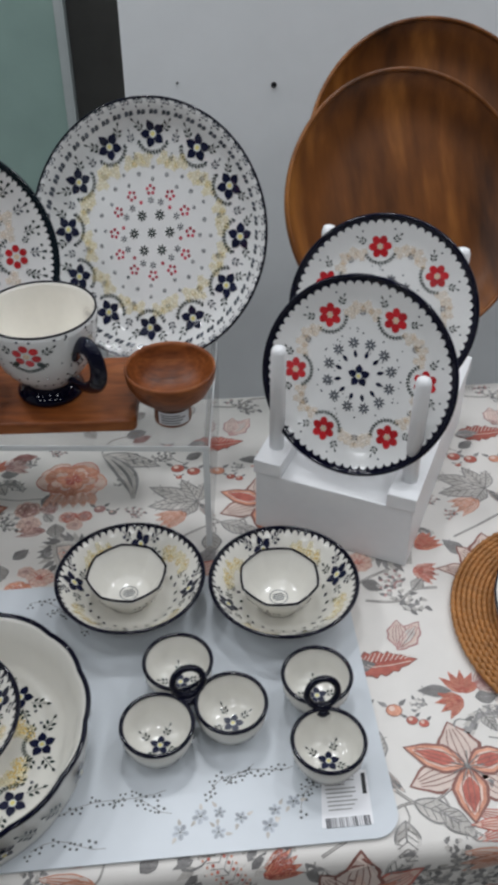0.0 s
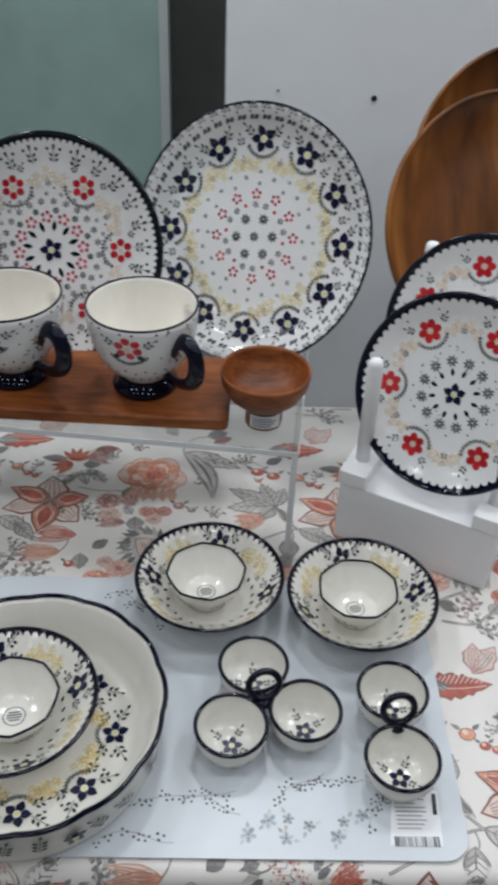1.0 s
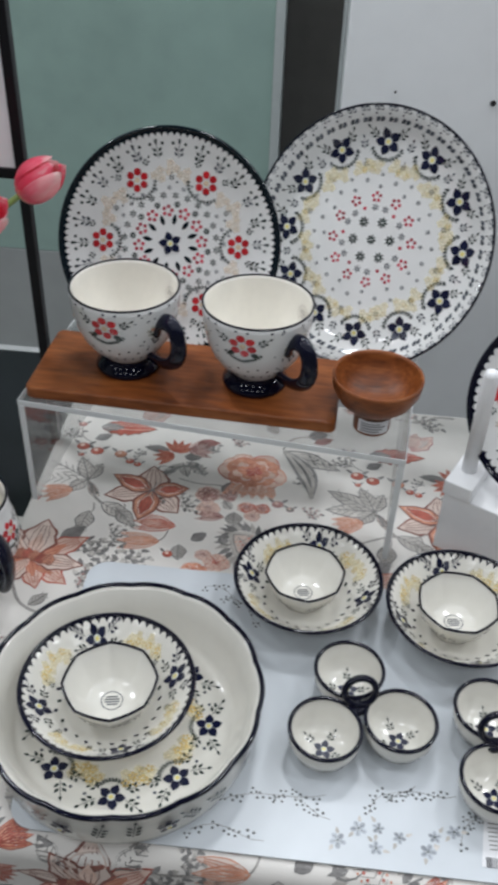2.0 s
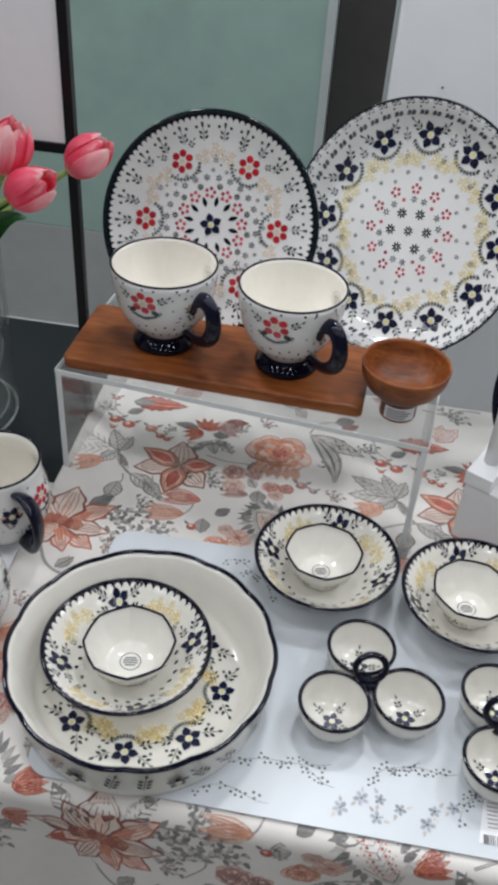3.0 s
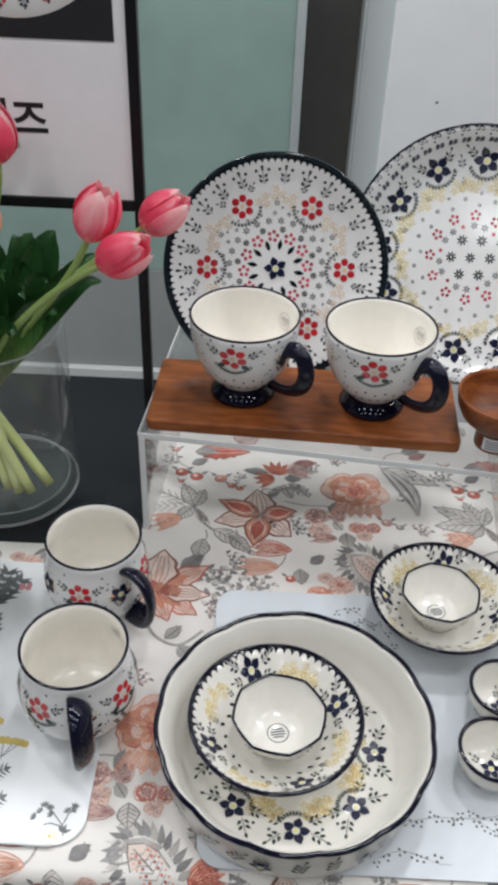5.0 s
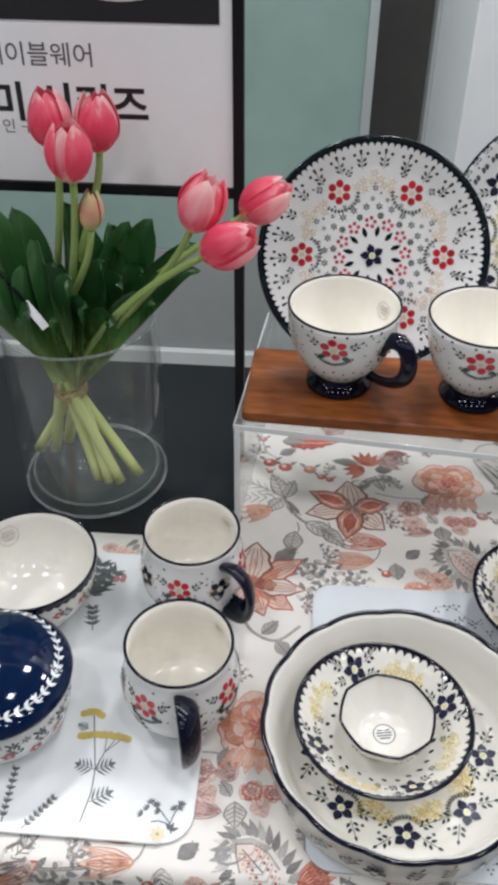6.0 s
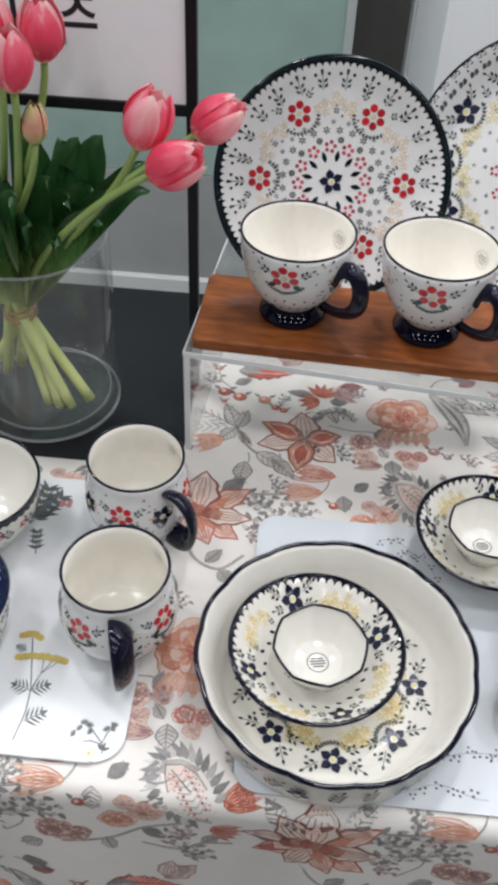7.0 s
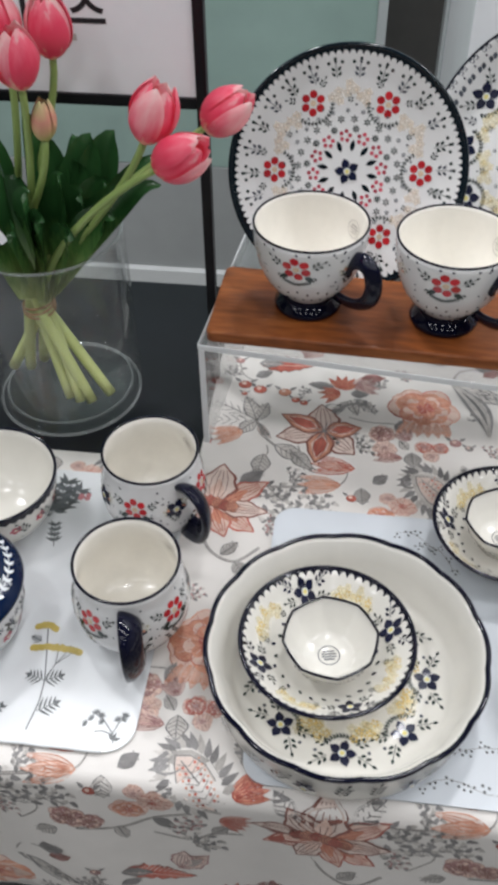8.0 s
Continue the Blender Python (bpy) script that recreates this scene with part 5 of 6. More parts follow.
def joined_dish(name, label, cups, ring_dir):
    """Small round cups joined at a middle, with an upright ring to lift them by."""
    cx, cy = sum(c[0] for c in cups) / len(cups), sum(c[1] for c in cups) / len(cups)
    t = thing(name, pose(cx, cy, MAT_Z + 0.0020), label, "serving dish")
    h, R = 0.034, 0.0315
    for n, (x, y) in enumerate(cups):
        m = pose(x - cx, y - cy, 0)
        upper = [(0, 0.005), (R * 0.45, 0.0052), (R * 0.68, 0.009), (R * 0.86, h * 0.5), (R * 0.94, h - 0.001), (R * 0.965, h)]
        lower = [(R * 1.0, h - 0.001), (R * 0.98, h * 0.6), (R * 0.82, 0.008), (R * 0.62, 0.002), (R * 0.6, 0.0), (R * 0.52, 0.0), (0, 0.0015)]
        body = part("cup", lathe(upper + lower, GLAZE, 48), t, m=m)
        part("rim_line", rim_line(R * 0.98, h - 0.0002, 0.0019, NAVY, None, 48), body, "dark blue rim")
        p = Paint(on_disc(upper))
        blue_flower(p, 0.001, -0.002, R * 0.30, n * 1.1)
        for k in range(4):
            sprig(p, *polar(R * 0.29, k * 1.57 + n), R * 0.105, k * 1.57 + n - 1.57, DARKGREEN, 2)
        part("painted_pattern", p.mesh(), body, "small dark blue flower")
        w = Paint(on_wall([(0.0, R * 0.6), (0.002, R * 0.63), (0.008, R * 0.83), (h * 0.6, R * 0.985), (h, R)], R), 0.0006)
        for k in range(12):
            sprig(w, 2 * math.pi * k / 12 * R, h * 0.32, R * 0.10, (k % 3 - 1) * 0.9, GREY if k % 2 else BLUE, 2)
        part("outer_pattern", w.mesh(), body)
    ring = [(0.0138 * math.cos(a) * math.cos(ring_dir), 0.0138 * math.cos(a) * math.sin(ring_dir) + 0.005 + 0.005 * math.sin(a), h + 0.0125 + 0.0125 * math.sin(a)) for a in (2 * math.pi * k / 28 for k in range(28))]
    part("ring_handle", sweep(ring, 0.0032, NAVY, 10, True), t, "dark blue ring handle")
    part("bridge", lathe([(0, h - 0.0005), (0.0055, h - 0.001), (0.008, h - 0.004), (0.0055, h - 0.009), (0, h - 0.010)], NAVY, 20), t, "dark blue joint between the cups")
    for x, y in cups:
        reach = 1 - (R * 0.97) / math.hypot(x - cx, y - cy)
        part("bridge", sweep([(0, 0, h - 0.004), ((x - cx) * reach, (y - cy) * reach, h - 0.0035)], [0.0042, 0.0042], NAVY, 10), t, "dark blue bridge")


def flower_band(w, ref, h, rnd_, n=3, size=0.014, start=-1.9, bands=True):
    """Red flowers with leaves, small pale flowers and dots round a cup."""
    for k in range(n):
        a = start + 2 * math.pi * k / n
        red_flower(w, a * ref, h * 0.66, size, 0.2, 6, None, True)
        for side in (-1, 1):
            w.put(moved(blade(size * 0.85, size * 0.22, 5), a * ref + side * size * 0.60, h * 0.66 - size * 0.62, 3.14 + side * 0.95), DARKGREEN)
            sprig(w, a * ref + side * size * 1.05, h * 0.68, size * 0.32, -side * 1.0, DARKGREEN, 2)
            garland(w, [(a * ref + side * size * (1.35 - 1.35 * s), h * 0.66 - size * (0.75 + 0.75 * s**0.5)) for s in (0, 0.25, 0.5, 0.75, 1)], size * 0.26, DARKGREEN)
        b = a + math.pi / n
        for d in (-0.16, 0.16):
            tiny_flower(w, (b + d) * ref, h * (0.60 + 0.05 * (d > 0)), size * 0.5, PALE)
            w.put(dot(size * 0.15, 5, (b + d) * ref, h * 0.62), C_ORANGE, 1)
        for j in range(26):
            w.put(dot(size * 0.085, 5, (b + rnd_.uniform(-0.5, 0.5)) * ref, h * rnd_.uniform(0.30, 0.82)), GREY)
        sprig(w, b * ref, h * 0.44, size * 0.3, 0.5, DARKGREEN, 3)
    if bands:
        for k in range(30):
            w.put(dot(size * 0.10, 6, 2 * math.pi * k / 30 * ref, h * (0.36 + 0.03 * (k % 2))), BLUE)
            w.put(dot(size * 0.12, 6, (k + 0.5) * 2 * math.pi / 30 * ref, h * 0.27), GREY)
            if k % 3:
                w.put(dot(size * 0.11, 6, 2 * math.pi * k / 30 * ref, h * 0.80), BLUE)


def footed_cup(x, y, z, turn, spin):
    t = thing("footed_cup", pose(x, y, z, 0, 0, turn), "footed stoneware cup with red flowers and dark blue handle", "cup", "footed cups on the board")
    h, R = 0.099, 0.0575
    low = 0.985
    outer = [(0.014, 0.024), (0.020, 0.0275), (0.030, 0.0385), (0.042, 0.0465), (0.058, 0.0525), (0.076, 0.0560), (0.092, 0.0573), (0.099, 0.0575)]
    prof = [(0, 0.020), (0.020, 0.0205), (0.034, 0.030), (0.043, 0.043), (0.0495, 0.060), (0.0530, 0.078), (0.0545, 0.094), (0.0555, 0.0988), (0.0575, 0.0985)]
    prof += [(r, hh) for hh, r in reversed(outer[:-1])] + [(0.0, 0.014)]
    prof, outer, h = [(r, z * low) for r, z in prof], [(z * low, r) for z, r in outer], h * low
    # The inside's second material has the warm interreflection in its colour.
    part("body", lathe(prof, GLAZE_COOL, 72, None, (0, 8), GLAZE_BOUNCE), t)
    part("foot", lathe([(0, 0.0145), (0.023, 0.0150), (0.0255, 0.0165), (0.029, 0.011), (0.0345, 0.006), (0.0352, 0.003), (0.034, 0.0), (0.028, 0.0), (0, 0.002)], NAVY, 60), t, "dark blue foot")
    part("rim_line", rim_line(0.0565, h - 0.0005, 0.0013, NAVY, None, 72), t, "thin dark blue rim")
    pts = bezier((0.0510, 0, 0.064), (0.0530, 0, 0.085), (0.083, 0, 0.093), (0.0845, 0, 0.060), 16) + bezier((0.0845, 0, 0.060), (0.0845, 0, 0.036), (0.062, 0, 0.025), (0.038, 0, 0.0285), 10)[1:]
    n = len(pts)
    part("handle", sweep(pts, [0.0048 - 0.0009 * math.sin(math.pi * k / (n - 1)) for k in range(n)], NAVY, 16, False, 2.15), t, "glossy dark blue handle")
    w, q = Paint(on_wall(outer, 0.05)), random.Random(spin)
    flower_band(w, 0.05, h * 1.19, q, 3, 0.0130, radians(spin))
    part("painted_pattern", w.mesh(), t, "red flowers with green leaves")
    s = Paint(on_wall([(0.060, 0.0495), (0.078, 0.0530), (0.094, 0.0545)], 0.05, True), 0.0004)
    stamp(s, 0.05 * radians(75), 0.072, 0.009, C_PALE)
    part("stamp", s.mesh(), t, "faint maker's stamp inside")


def round_mug(x, y, z, turn, spin):
    t = thing("mug", pose(x, y, z, 0, 0, turn), "round-bellied stoneware mug with red flowers and dark blue handle", "mug", "mugs on the mat")
    h = 0.092
    outer = [(0.0, 0.034), (0.003, 0.037), (0.012, 0.045), (0.026, 0.0515), (0.042, 0.0535), (0.058, 0.0515), (0.072, 0.0482), (0.084, 0.0472), (0.092, 0.0480)]
    prof = [(0, 0.006), (0.036, 0.0065), (0.044, 0.014), (0.0485, 0.028), (0.0495, 0.042), (0.0475, 0.058), (0.0445, 0.072), (0.0437, 0.084), (0.0452, 0.0912), (0.0470, 0.092), (0.0480, 0.0912)]
    prof += [(r, hh) for hh, r in reversed(outer[:-1])] + [(0.030, 0.0), (0, 0.0015)]
    # Inside faces take the glaze coloured by warm bounced light.
    part("body", lathe(prof, GLAZE_COOL, 72, None, (0, 9), GLAZE_BOUNCE), t)
    part("rim_line", rim_line(0.0466, h - 0.0004, 0.0015, NAVY, None, 72), t, "thin dark blue rim")
    pts = bezier((0.0475, 0, 0.072), (0.062, 0, 0.084), (0.080, 0, 0.070), (0.0775, 0, 0.046), 12) + bezier((0.0775, 0, 0.046), (0.075, 0, 0.024), (0.064, 0, 0.017), (0.048, 0, 0.019), 8)[1:]
    part("handle", sweep(pts, 0.0055, NAVY, 16, False, 2.3), t, "glossy dark blue handle")
    w, q = Paint(on_wall(outer, 0.05)), random.Random(int(spin))
    flower_band(w, 0.05, h * 0.98, q, 4, 0.0118, radians(spin), False)
    for k in range(8):
        a = 2 * math.pi * k / 8
        if k % 2:
            blue_flower(w, (radians(spin) + a) * 0.05, h * 0.60, 0.011, a)
        sprig(w, a * 0.05, h * 0.24, 0.006, 0.4 if k % 2 else -0.6, DARKGREEN, 3)
        w.put(dot(0.0013, 6, (a + 0.2) * 0.05, h * 0.86), BLUE)
    part("painted_pattern", w.mesh(), t, "red and dark blue flowers with leaves")
    s = Paint(on_wall([(0.058, 0.0475), (0.072, 0.0445), (0.084, 0.0437)], 0.05, True), 0.0004)
    stamp(s, 0.05 * radians(45 - turn), 0.071, 0.008, C_PALE)
    part("stamp", s.mesh(), t, "faint maker's stamp inside")


def rice_bowl(x, y, z):
    t = thing("rice_bowl", pose(x, y, z), "deep cream bowl with dark toothed rim and flowers outside", "bowl")
    R, h = 0.066, 0.072
    outer = [(0.0, 0.030), (0.004, 0.031), (0.010, 0.040), (0.024, 0.053), (0.042, 0.061), (0.060, 0.065), (0.072, 0.066)]
    prof = [(0, 0.008), (0.028, 0.0085), (0.040, 0.015), (0.052, 0.028), (0.0585, 0.045), (0.0620, 0.062), (0.0635, 0.0715), (0.0655, 0.072)]
    prof += [(r, hh) for hh, r in reversed(outer[:-1])] + [(0.025, 0.0), (0, 0.002)]
    part("body", lathe(prof, GLAZE, 72), t)
    part("rim_line", rim_line(0.0650, h - 0.0004, 0.0016, NAVY, None, 72), t, "dark blue rim")
    w, q = Paint(on_wall(outer, 0.06)), random.Random(2)
    n = 46
    rows = []
    for k in range(n * 6 + 1):
        a = 2 * math.pi * k / (n * 6)
        rows.append(((a * 0.06, 0.0715), (a * 0.06, 0.0665 - 0.003 * abs(math.sin(a * n / 2)))))
    w.strip(rows, NAVY)
    for k in range(14):
        a = 2 * math.pi * k / 14
        red_flower(w, a * 0.06, h * 0.70, 0.006, a, 5, ROSE)
        sprig(w, (a + 0.22) * 0.06, h * 0.58, 0.005, 0.6, DARKGREEN, 3)
        w.put(dot(0.0012, 6, (a + 0.1) * 0.06, h * 0.45), BLUE)
    part("painted_pattern", w.mesh(), t, "small flowers under a toothed band")
    s = Paint(on_wall([(0.028, 0.052), (0.045, 0.0585), (0.062, 0.0620)], 0.06, True), 0.0004)
    stamp(s, 0.06 * radians(128), 0.052, 0.011, C_PALE)
    part("stamp", s.mesh(), t, "faint maker's stamp inside")


def lidded_pot(x, y, z):
    t = thing("lidded_pot", pose(x, y, z), "round flowered pot with a glossy dark blue lid", "pot")
    outer = [(0.0, 0.046), (0.004, 0.049), (0.016, 0.058), (0.036, 0.063), (0.058, 0.064)]
    prof = [(0, 0.006), (0.044, 0.0065), (0.055, 0.02), (0.060, 0.056), (0.064, 0.058)] + [(r, hh) for hh, r in reversed(outer[:-1])] + [(0.04, 0.0), (0, 0.002)]
    part("body", lathe(prof, GLAZE_COOL, 72), t)
    w, q = Paint(on_wall(outer, 0.06)), random.Random(6)
    for k in range(16):
        a = 2 * math.pi * k / 16
        red_flower(w, a * 0.06, 0.024 + 0.006 * (k % 2), 0.0065, a, 5, ROSE)
        sprig(w, (a + 0.18) * 0.06, 0.030, 0.005, 0.5, DARKGREEN, 3)
        daisy(w, (a + 0.1) * 0.06, 0.045, 0.005, BLUE, 6)
        daisy(w, (a + 0.28) * 0.06, 0.047, 0.004, GREY, 6)
    part("painted_pattern", w.mesh(), t, "small pink flowers and leaves")
    upper = [(0, 0.094), (0.020, 0.093), (0.040, 0.0885), (0.055, 0.081), (0.063, 0.0745), (0.0675, 0.069)]
    lid = part("lid", lathe(upper + [(0.0685, 0.0665), (0.068, 0.064), (0.064, 0.060), (0.058, 0.0585), (0.02, 0.07), (0, 0.071)], NAVY_LID, 80), t, "glossy dark blue domed lid")
    p = Paint(on_disc(upper))
    for k in range(40):
        a = 2 * math.pi * k / 40
        for side in (-1, 1):
            x2, y2 = polar(0.0575, a)
            p.put(moved(blade(0.0072, 0.0015, 4), x2, y2, a + side * 0.55), WHITEPAINT)
    p.line([polar(0.0575, 2 * math.pi * k / 60) for k in range(61)], 0.0007, WHITEPAINT)
    for k in range(5):
        for j in range(4):
            x2, y2 = polar(0.0575 + 0.003 * math.cos(j * 1.6), 2 * math.pi * k / 5 + 0.05 * math.sin(j * 1.6))
            tiny_flower(p, x2, y2, 0.0018, WHITEPAINT)
    part("garland", p.mesh(), lid, "white leaf garland round the lid")


BASE = MAT_Z + 0.0020
dinner_plate()
platter()
salad_plate(0.2187, 0.6775, 0.9431, 22.0, -31.8, "red-flowered salad plate with dark toothed rim in the white rack", -0.157)
salad_plate(0.2615, 0.7684, 0.9637, 23.9, -25.5, "red-flowered salad plate half hidden behind another in the rack", 0.433)
pie_dish()
soup_bowl(-0.1878, 0.4145, BASE + 0.0075, 0.152, 0.040, 22.5, "flowered soup bowl with toothed dark rim standing in the pie dish")
soup_bowl(-0.0191, 0.5688, BASE, 0.147, 0.042, 80.5, "flowered soup bowl with toothed dark rim holding a small bowl")
soup_bowl(0.1326, 0.5495, BASE, 0.147, 0.042, 14, "flowered soup bowl with toothed dark rim near the plate rack")
small_bowl(-0.1849, 0.413, BASE + 0.0155, 0.0825, 0.036, 12)
small_bowl(-0.0226, 0.5701, BASE + 0.0080, 0.0790, 0.037, 8)
small_bowl(0.1282, 0.5505, BASE + 0.0080, 0.0790, 0.037, 20)
joined_dish("triple_dish", "three joined cream cups with dark rims and ring handle", [(0.0244, 0.4649), (0.0045, 0.3999), (0.0696, 0.416)], 0.15)
joined_dish("double_dish", "two joined cream cups with dark rims and ring handle", [(0.1489, 0.4378), (0.1486, 0.3707)], 0.1)

# ---- clear risers, board and cups ----
RISER = 0.890


def riser(x0, y0, w, d, yaw, top, label):
    """A bent clear shelf: (x0, y0) is the foot of its front edge's western end."""
    t = thing("display_riser", pose(x0, y0, TOP + 0.0002, 0, 0, yaw), label, "riser")
    th, h = 0.006, top - TOP - 0.0002
    part("top", box_data(w, d, th, ACRYLIC, 0.0008), t, m=pose(w / 2, d / 2, h - th)).visible_shadow = False
    e = 0.0012
    # Thin milky strips laid on the edges paint in their glow.
    part("edge", box_data(w + 0.0004, e, th + 0.0004, EDGE_GLOW, 0.0003), t, "milky strip that paints in the edge's bright glow", m=pose(w / 2, -e / 2, h - th - 0.0002))
    for x, out in ((th / 2, -1), (w - th / 2, 1)):
        part("side", box_data(th, d, h - th - 0.0004, ACRYLIC, 0.0006), t, m=pose(x, d / 2, 0)).visible_shadow = False
        part("edge", box_data(th + 0.0004, e, h - th - 0.001, EDGE_GLOW, 0.0003), t, "milky strip that paints in the edge's bright glow", m=pose(x, -e / 2, 0.0002))
        part("edge", box_data(e, d, 0.0062, EDGE_GLOW, 0.0003), t, "milky strip that paints in the edge's bright glow", m=pose(x + out * (th + e) / 2, d / 2, h - th - 0.0001))


riser(-0.341, 0.690, 0.410, 0.222, -6.0, RISER, "clear acrylic riser carrying a wooden board and plates")

board = thing("serving_board", pose(-0.1665, 0.7455, RISER + 0.0006, 0, 0, -2.8), "reddish acacia serving board with rounded corners under cups", "serving board")
me = rounded_sheet(0.330, 0.120, 0.0145, 0.008, ACACIA)
bm = bmesh.new()
bm.from_mesh(me)
bmesh.ops.bevel(bm, geom=[e for e in bm.edges if abs(e.verts[0].co.z - e.verts[1].co.z) < 1e-5], offset=0.003, segments=3, profile=0.5, affect="EDGES")
bm.to_mesh(me)
bm.free()
part("board", me, board)
BOARD = RISER + 0.0006 + 0.0147
footed_cup(-0.234, 0.754, BOARD, -40, -60)
footed_cup(-0.094, 0.742, BOARD, -47, -53)


def wooden_bowl():
    t = thing("footed_wooden_bowl", pose(0.0327, 0.6995, RISER + 0.0004), "small turned wooden bowl on narrow foot with paper label", "bowl")
    upper = [(0, 0.030), (0.014, 0.0305), (0.028, 0.036), (0.038, 0.046), (0.0428, 0.060), (0.0435, 0.0635)]
    lower = [(0.0455, 0.0645), (0.0462, 0.062), (0.0445, 0.050), (0.038, 0.037), (0.028, 0.0275), (0.0205, 0.024), (0.019, 0.015), (0.0195, 0.002), (0.019, 0.0), (0, 0.0)]
    part("body", lathe(upper + lower, CHERRY, 64), t)
    w = Paint(on_wall([(0, 0.0198), (0.002, 0.0198), (0.015, 0.0192), (0.024, 0.0207)], 0.02), 0.0006)
    rows = [((0.02 * a, 0.004), (0.02 * a, 0.0195)) for a in (-2.35 + 0.14 * k for k in range(13))]
    w.strip(rows, PAPER)
    for k in range(4):
        w.strip([((0.02 * a, 0.0065 + 0.003 * k), (0.02 * a, 0.0078 + 0.003 * k)) for a in (-2.2 + 0.14 * j for j in range(8 + k % 3))], INK_GREY, 1)
    part("label", w.mesh(), t, "white paper label with small print as bars")


wooden_bowl()


# ---- white plate rack ----
def plate_rack():
    t = thing("plate_rack", pose(0.193, 0.633, TOP + 0.0003, 0, 0, -27.5), "white painted wooden rack with pegs holding two plates", "plate rack")
    w, d, h = 0.177, 0.285, 0.079
    part("body", box_data(w - 0.004, d - 0.004, h, WHITEWOOD, 0.0015), t, m=pose(0, d / 2, 0))
    part("step", box_data(w - 0.064, d - 0.12, 0.020, WHITEWOOD, 0.0015), t, m=pose(0, 0.118 + (d - 0.12) / 2, h + 0.0001))
    for sx in (-1, 1):
        part("rail", box_data(0.031, d, 0.018, WHITEWOOD, 0.0015), t, m=pose(sx * (w / 2 - 0.0155), d / 2, h + 0.0001))
        for along, aside, tall in ((0.0305, 0.0, 0.127), (0.198, 0.005, 0.183)):
            peg = sweep([(0, 0, 0), (0, 0, tall - 0.007), (0, 0, tall - 0.002), (0, 0, tall)], [0.0080, 0.0080, 0.0066, 0.002], WHITEWOOD, 16)
            part("peg", peg, t, m=pose(sx * (w / 2 - 0.0150) - aside, along, h + 0.0178))


plate_rack()


# ---- turned wooden trays and the woven mat ----
def wooden_tray(cx, cy, cz, lean, yaw, D, label):
    R, rise = D / 2, 0.034
    t = thing("wooden_tray", facing(cx, cy, cz, lean, yaw, rise), label, "tray", "round wooden trays")
    upper = [(0, 0.010), (R * 0.40, 0.010)] + [(R * (0.50 + 0.475 * k / 14), 0.010 + 0.0235 * (k / 14) ** 3.2) for k in range(15)]
    lower = [(R * 0.99, 0.0345), (R, 0.0325), (R * 0.99, 0.024), (R * 0.94, 0.010), (R * 0.85, 0.002), (R * 0.8, 0.0), (0, 0.0)]
    part("body", lathe(upper + lower, WALNUT, 110), t)
    part("rim", rim_line(R * 0.984, 0.0338, 0.0030, WALNUT, None, 110), t, "rounded turned rim")


wooden_tray(0.3511, 1.0012, 0.9767, 30.9, 14.2, 0.3432, "large round walnut tray leaning in front of a second tray")
wooden_tray(0.3992, 1.0838, 1.0073, 30.2, 9.4, 0.3576, "large round walnut tray leaning behind another tray")
plinth = thing("plinth", pose(0.345, 0, 0), "narrow white stepped plinth behind the table under the trays", "plinth")
part("front_step", box_data(0.08, 0.058, 0.825, WHITEWOOD, 0.002), plinth, m=pose(0, 0.950, 0))
part("rear_step", box_data(0.08, 0.080, 0.848, WHITEWOOD, 0.002), plinth, m=pose(0, 1.020, 0))


def woven_mat():
    t = thing("woven_charger", pose(0.4467, 0.4975, TOP + 0.0004), "round woven rattan charger on the cloth", "placemat")
    R = 0.150
    verts, faces = [], []
    part("backing", lathe([(0, 0.004), (R - 0.004, 0.004), (R - 0.003, 0.002), (R - 0.005, 0.0), (0, 0.0)], WICKER, 80), t)
    for k in range(15):
        r = R - 0.004 - 0.0052 * k
        n = int(2 * math.pi * r / 0.0045)
        pts = [(r * math.cos(a), r * math.sin(a), 0.0052 + 0.0013 * math.sin(a * n / 2 + (k % 2) * math.pi)) for a in (2 * math.pi * j / (n * 2) for j in range(n * 2))]
        part("coil", sweep(pts, 0.0027, WICKER, 6, True), t)


woven_mat()


def white_plate():
    t = thing("white_plate", pose(0.452, 0.4975, TOP + 0.0088), "plain cream plate lying on the woven charger", "plate")
    upper, me = plate_body(0.112, 0.016, 0.70, mat_=GLAZE)
    part("body", me, t)
    part("rim_line", rim_line(0.1116, 0.0155, 0.0012, NAVY), t)


white_plate()

round_mug(-0.3733, 0.5795, BASE, -38, -60)
round_mug(-0.3671, 0.4445, BASE, -76, -43)
rice_bowl(-0.530, 0.5463, BASE)
lidded_pot(-0.527, 0.418, BASE)


# ---- vase and tulips ----
def glass_vase(x, y, z):
    t = thing("glass_vase", pose(x, y, z), "clear glass cylinder vase holding tulips, without water", "vase")
    R, h = 0.0855, 0.222
    prof = [(0, 0.014), (R - 0.014, 0.0135), (R - 0.006, 0.017), (R - 0.0036, 0.026), (R - 0.0034, h - 0.001), (R - 0.0022, h), (R - 0.0006, h - 0.0008), (R, h - 0.003), (R, 0.012), (R - 0.003, 0.004), (R - 0.010, 0.0), (0, 0.001)]
    part("glass", lathe(prof, GLASS, 96), t).visible_shadow = False
    part("lip", rim_line(R - 0.0018, h - 0.0004, 0.0016, GLASS_EDGE), t, "rounded glass lip").visible_shadow = False
    part("base_ring", rim_line(R - 0.003, 0.0030, 0.0020, GLASS_EDGE), t, "thick glass base").visible_shadow = False
    part("base_ring", rim_line(R - 0.012, 0.0142, 0.0011, GLASS_EDGE), t, "inner edge of the thick base").visible_shadow = False


VX, VY = -0.514, 0.762
glass_vase(VX, VY, TOP - 0.0015)


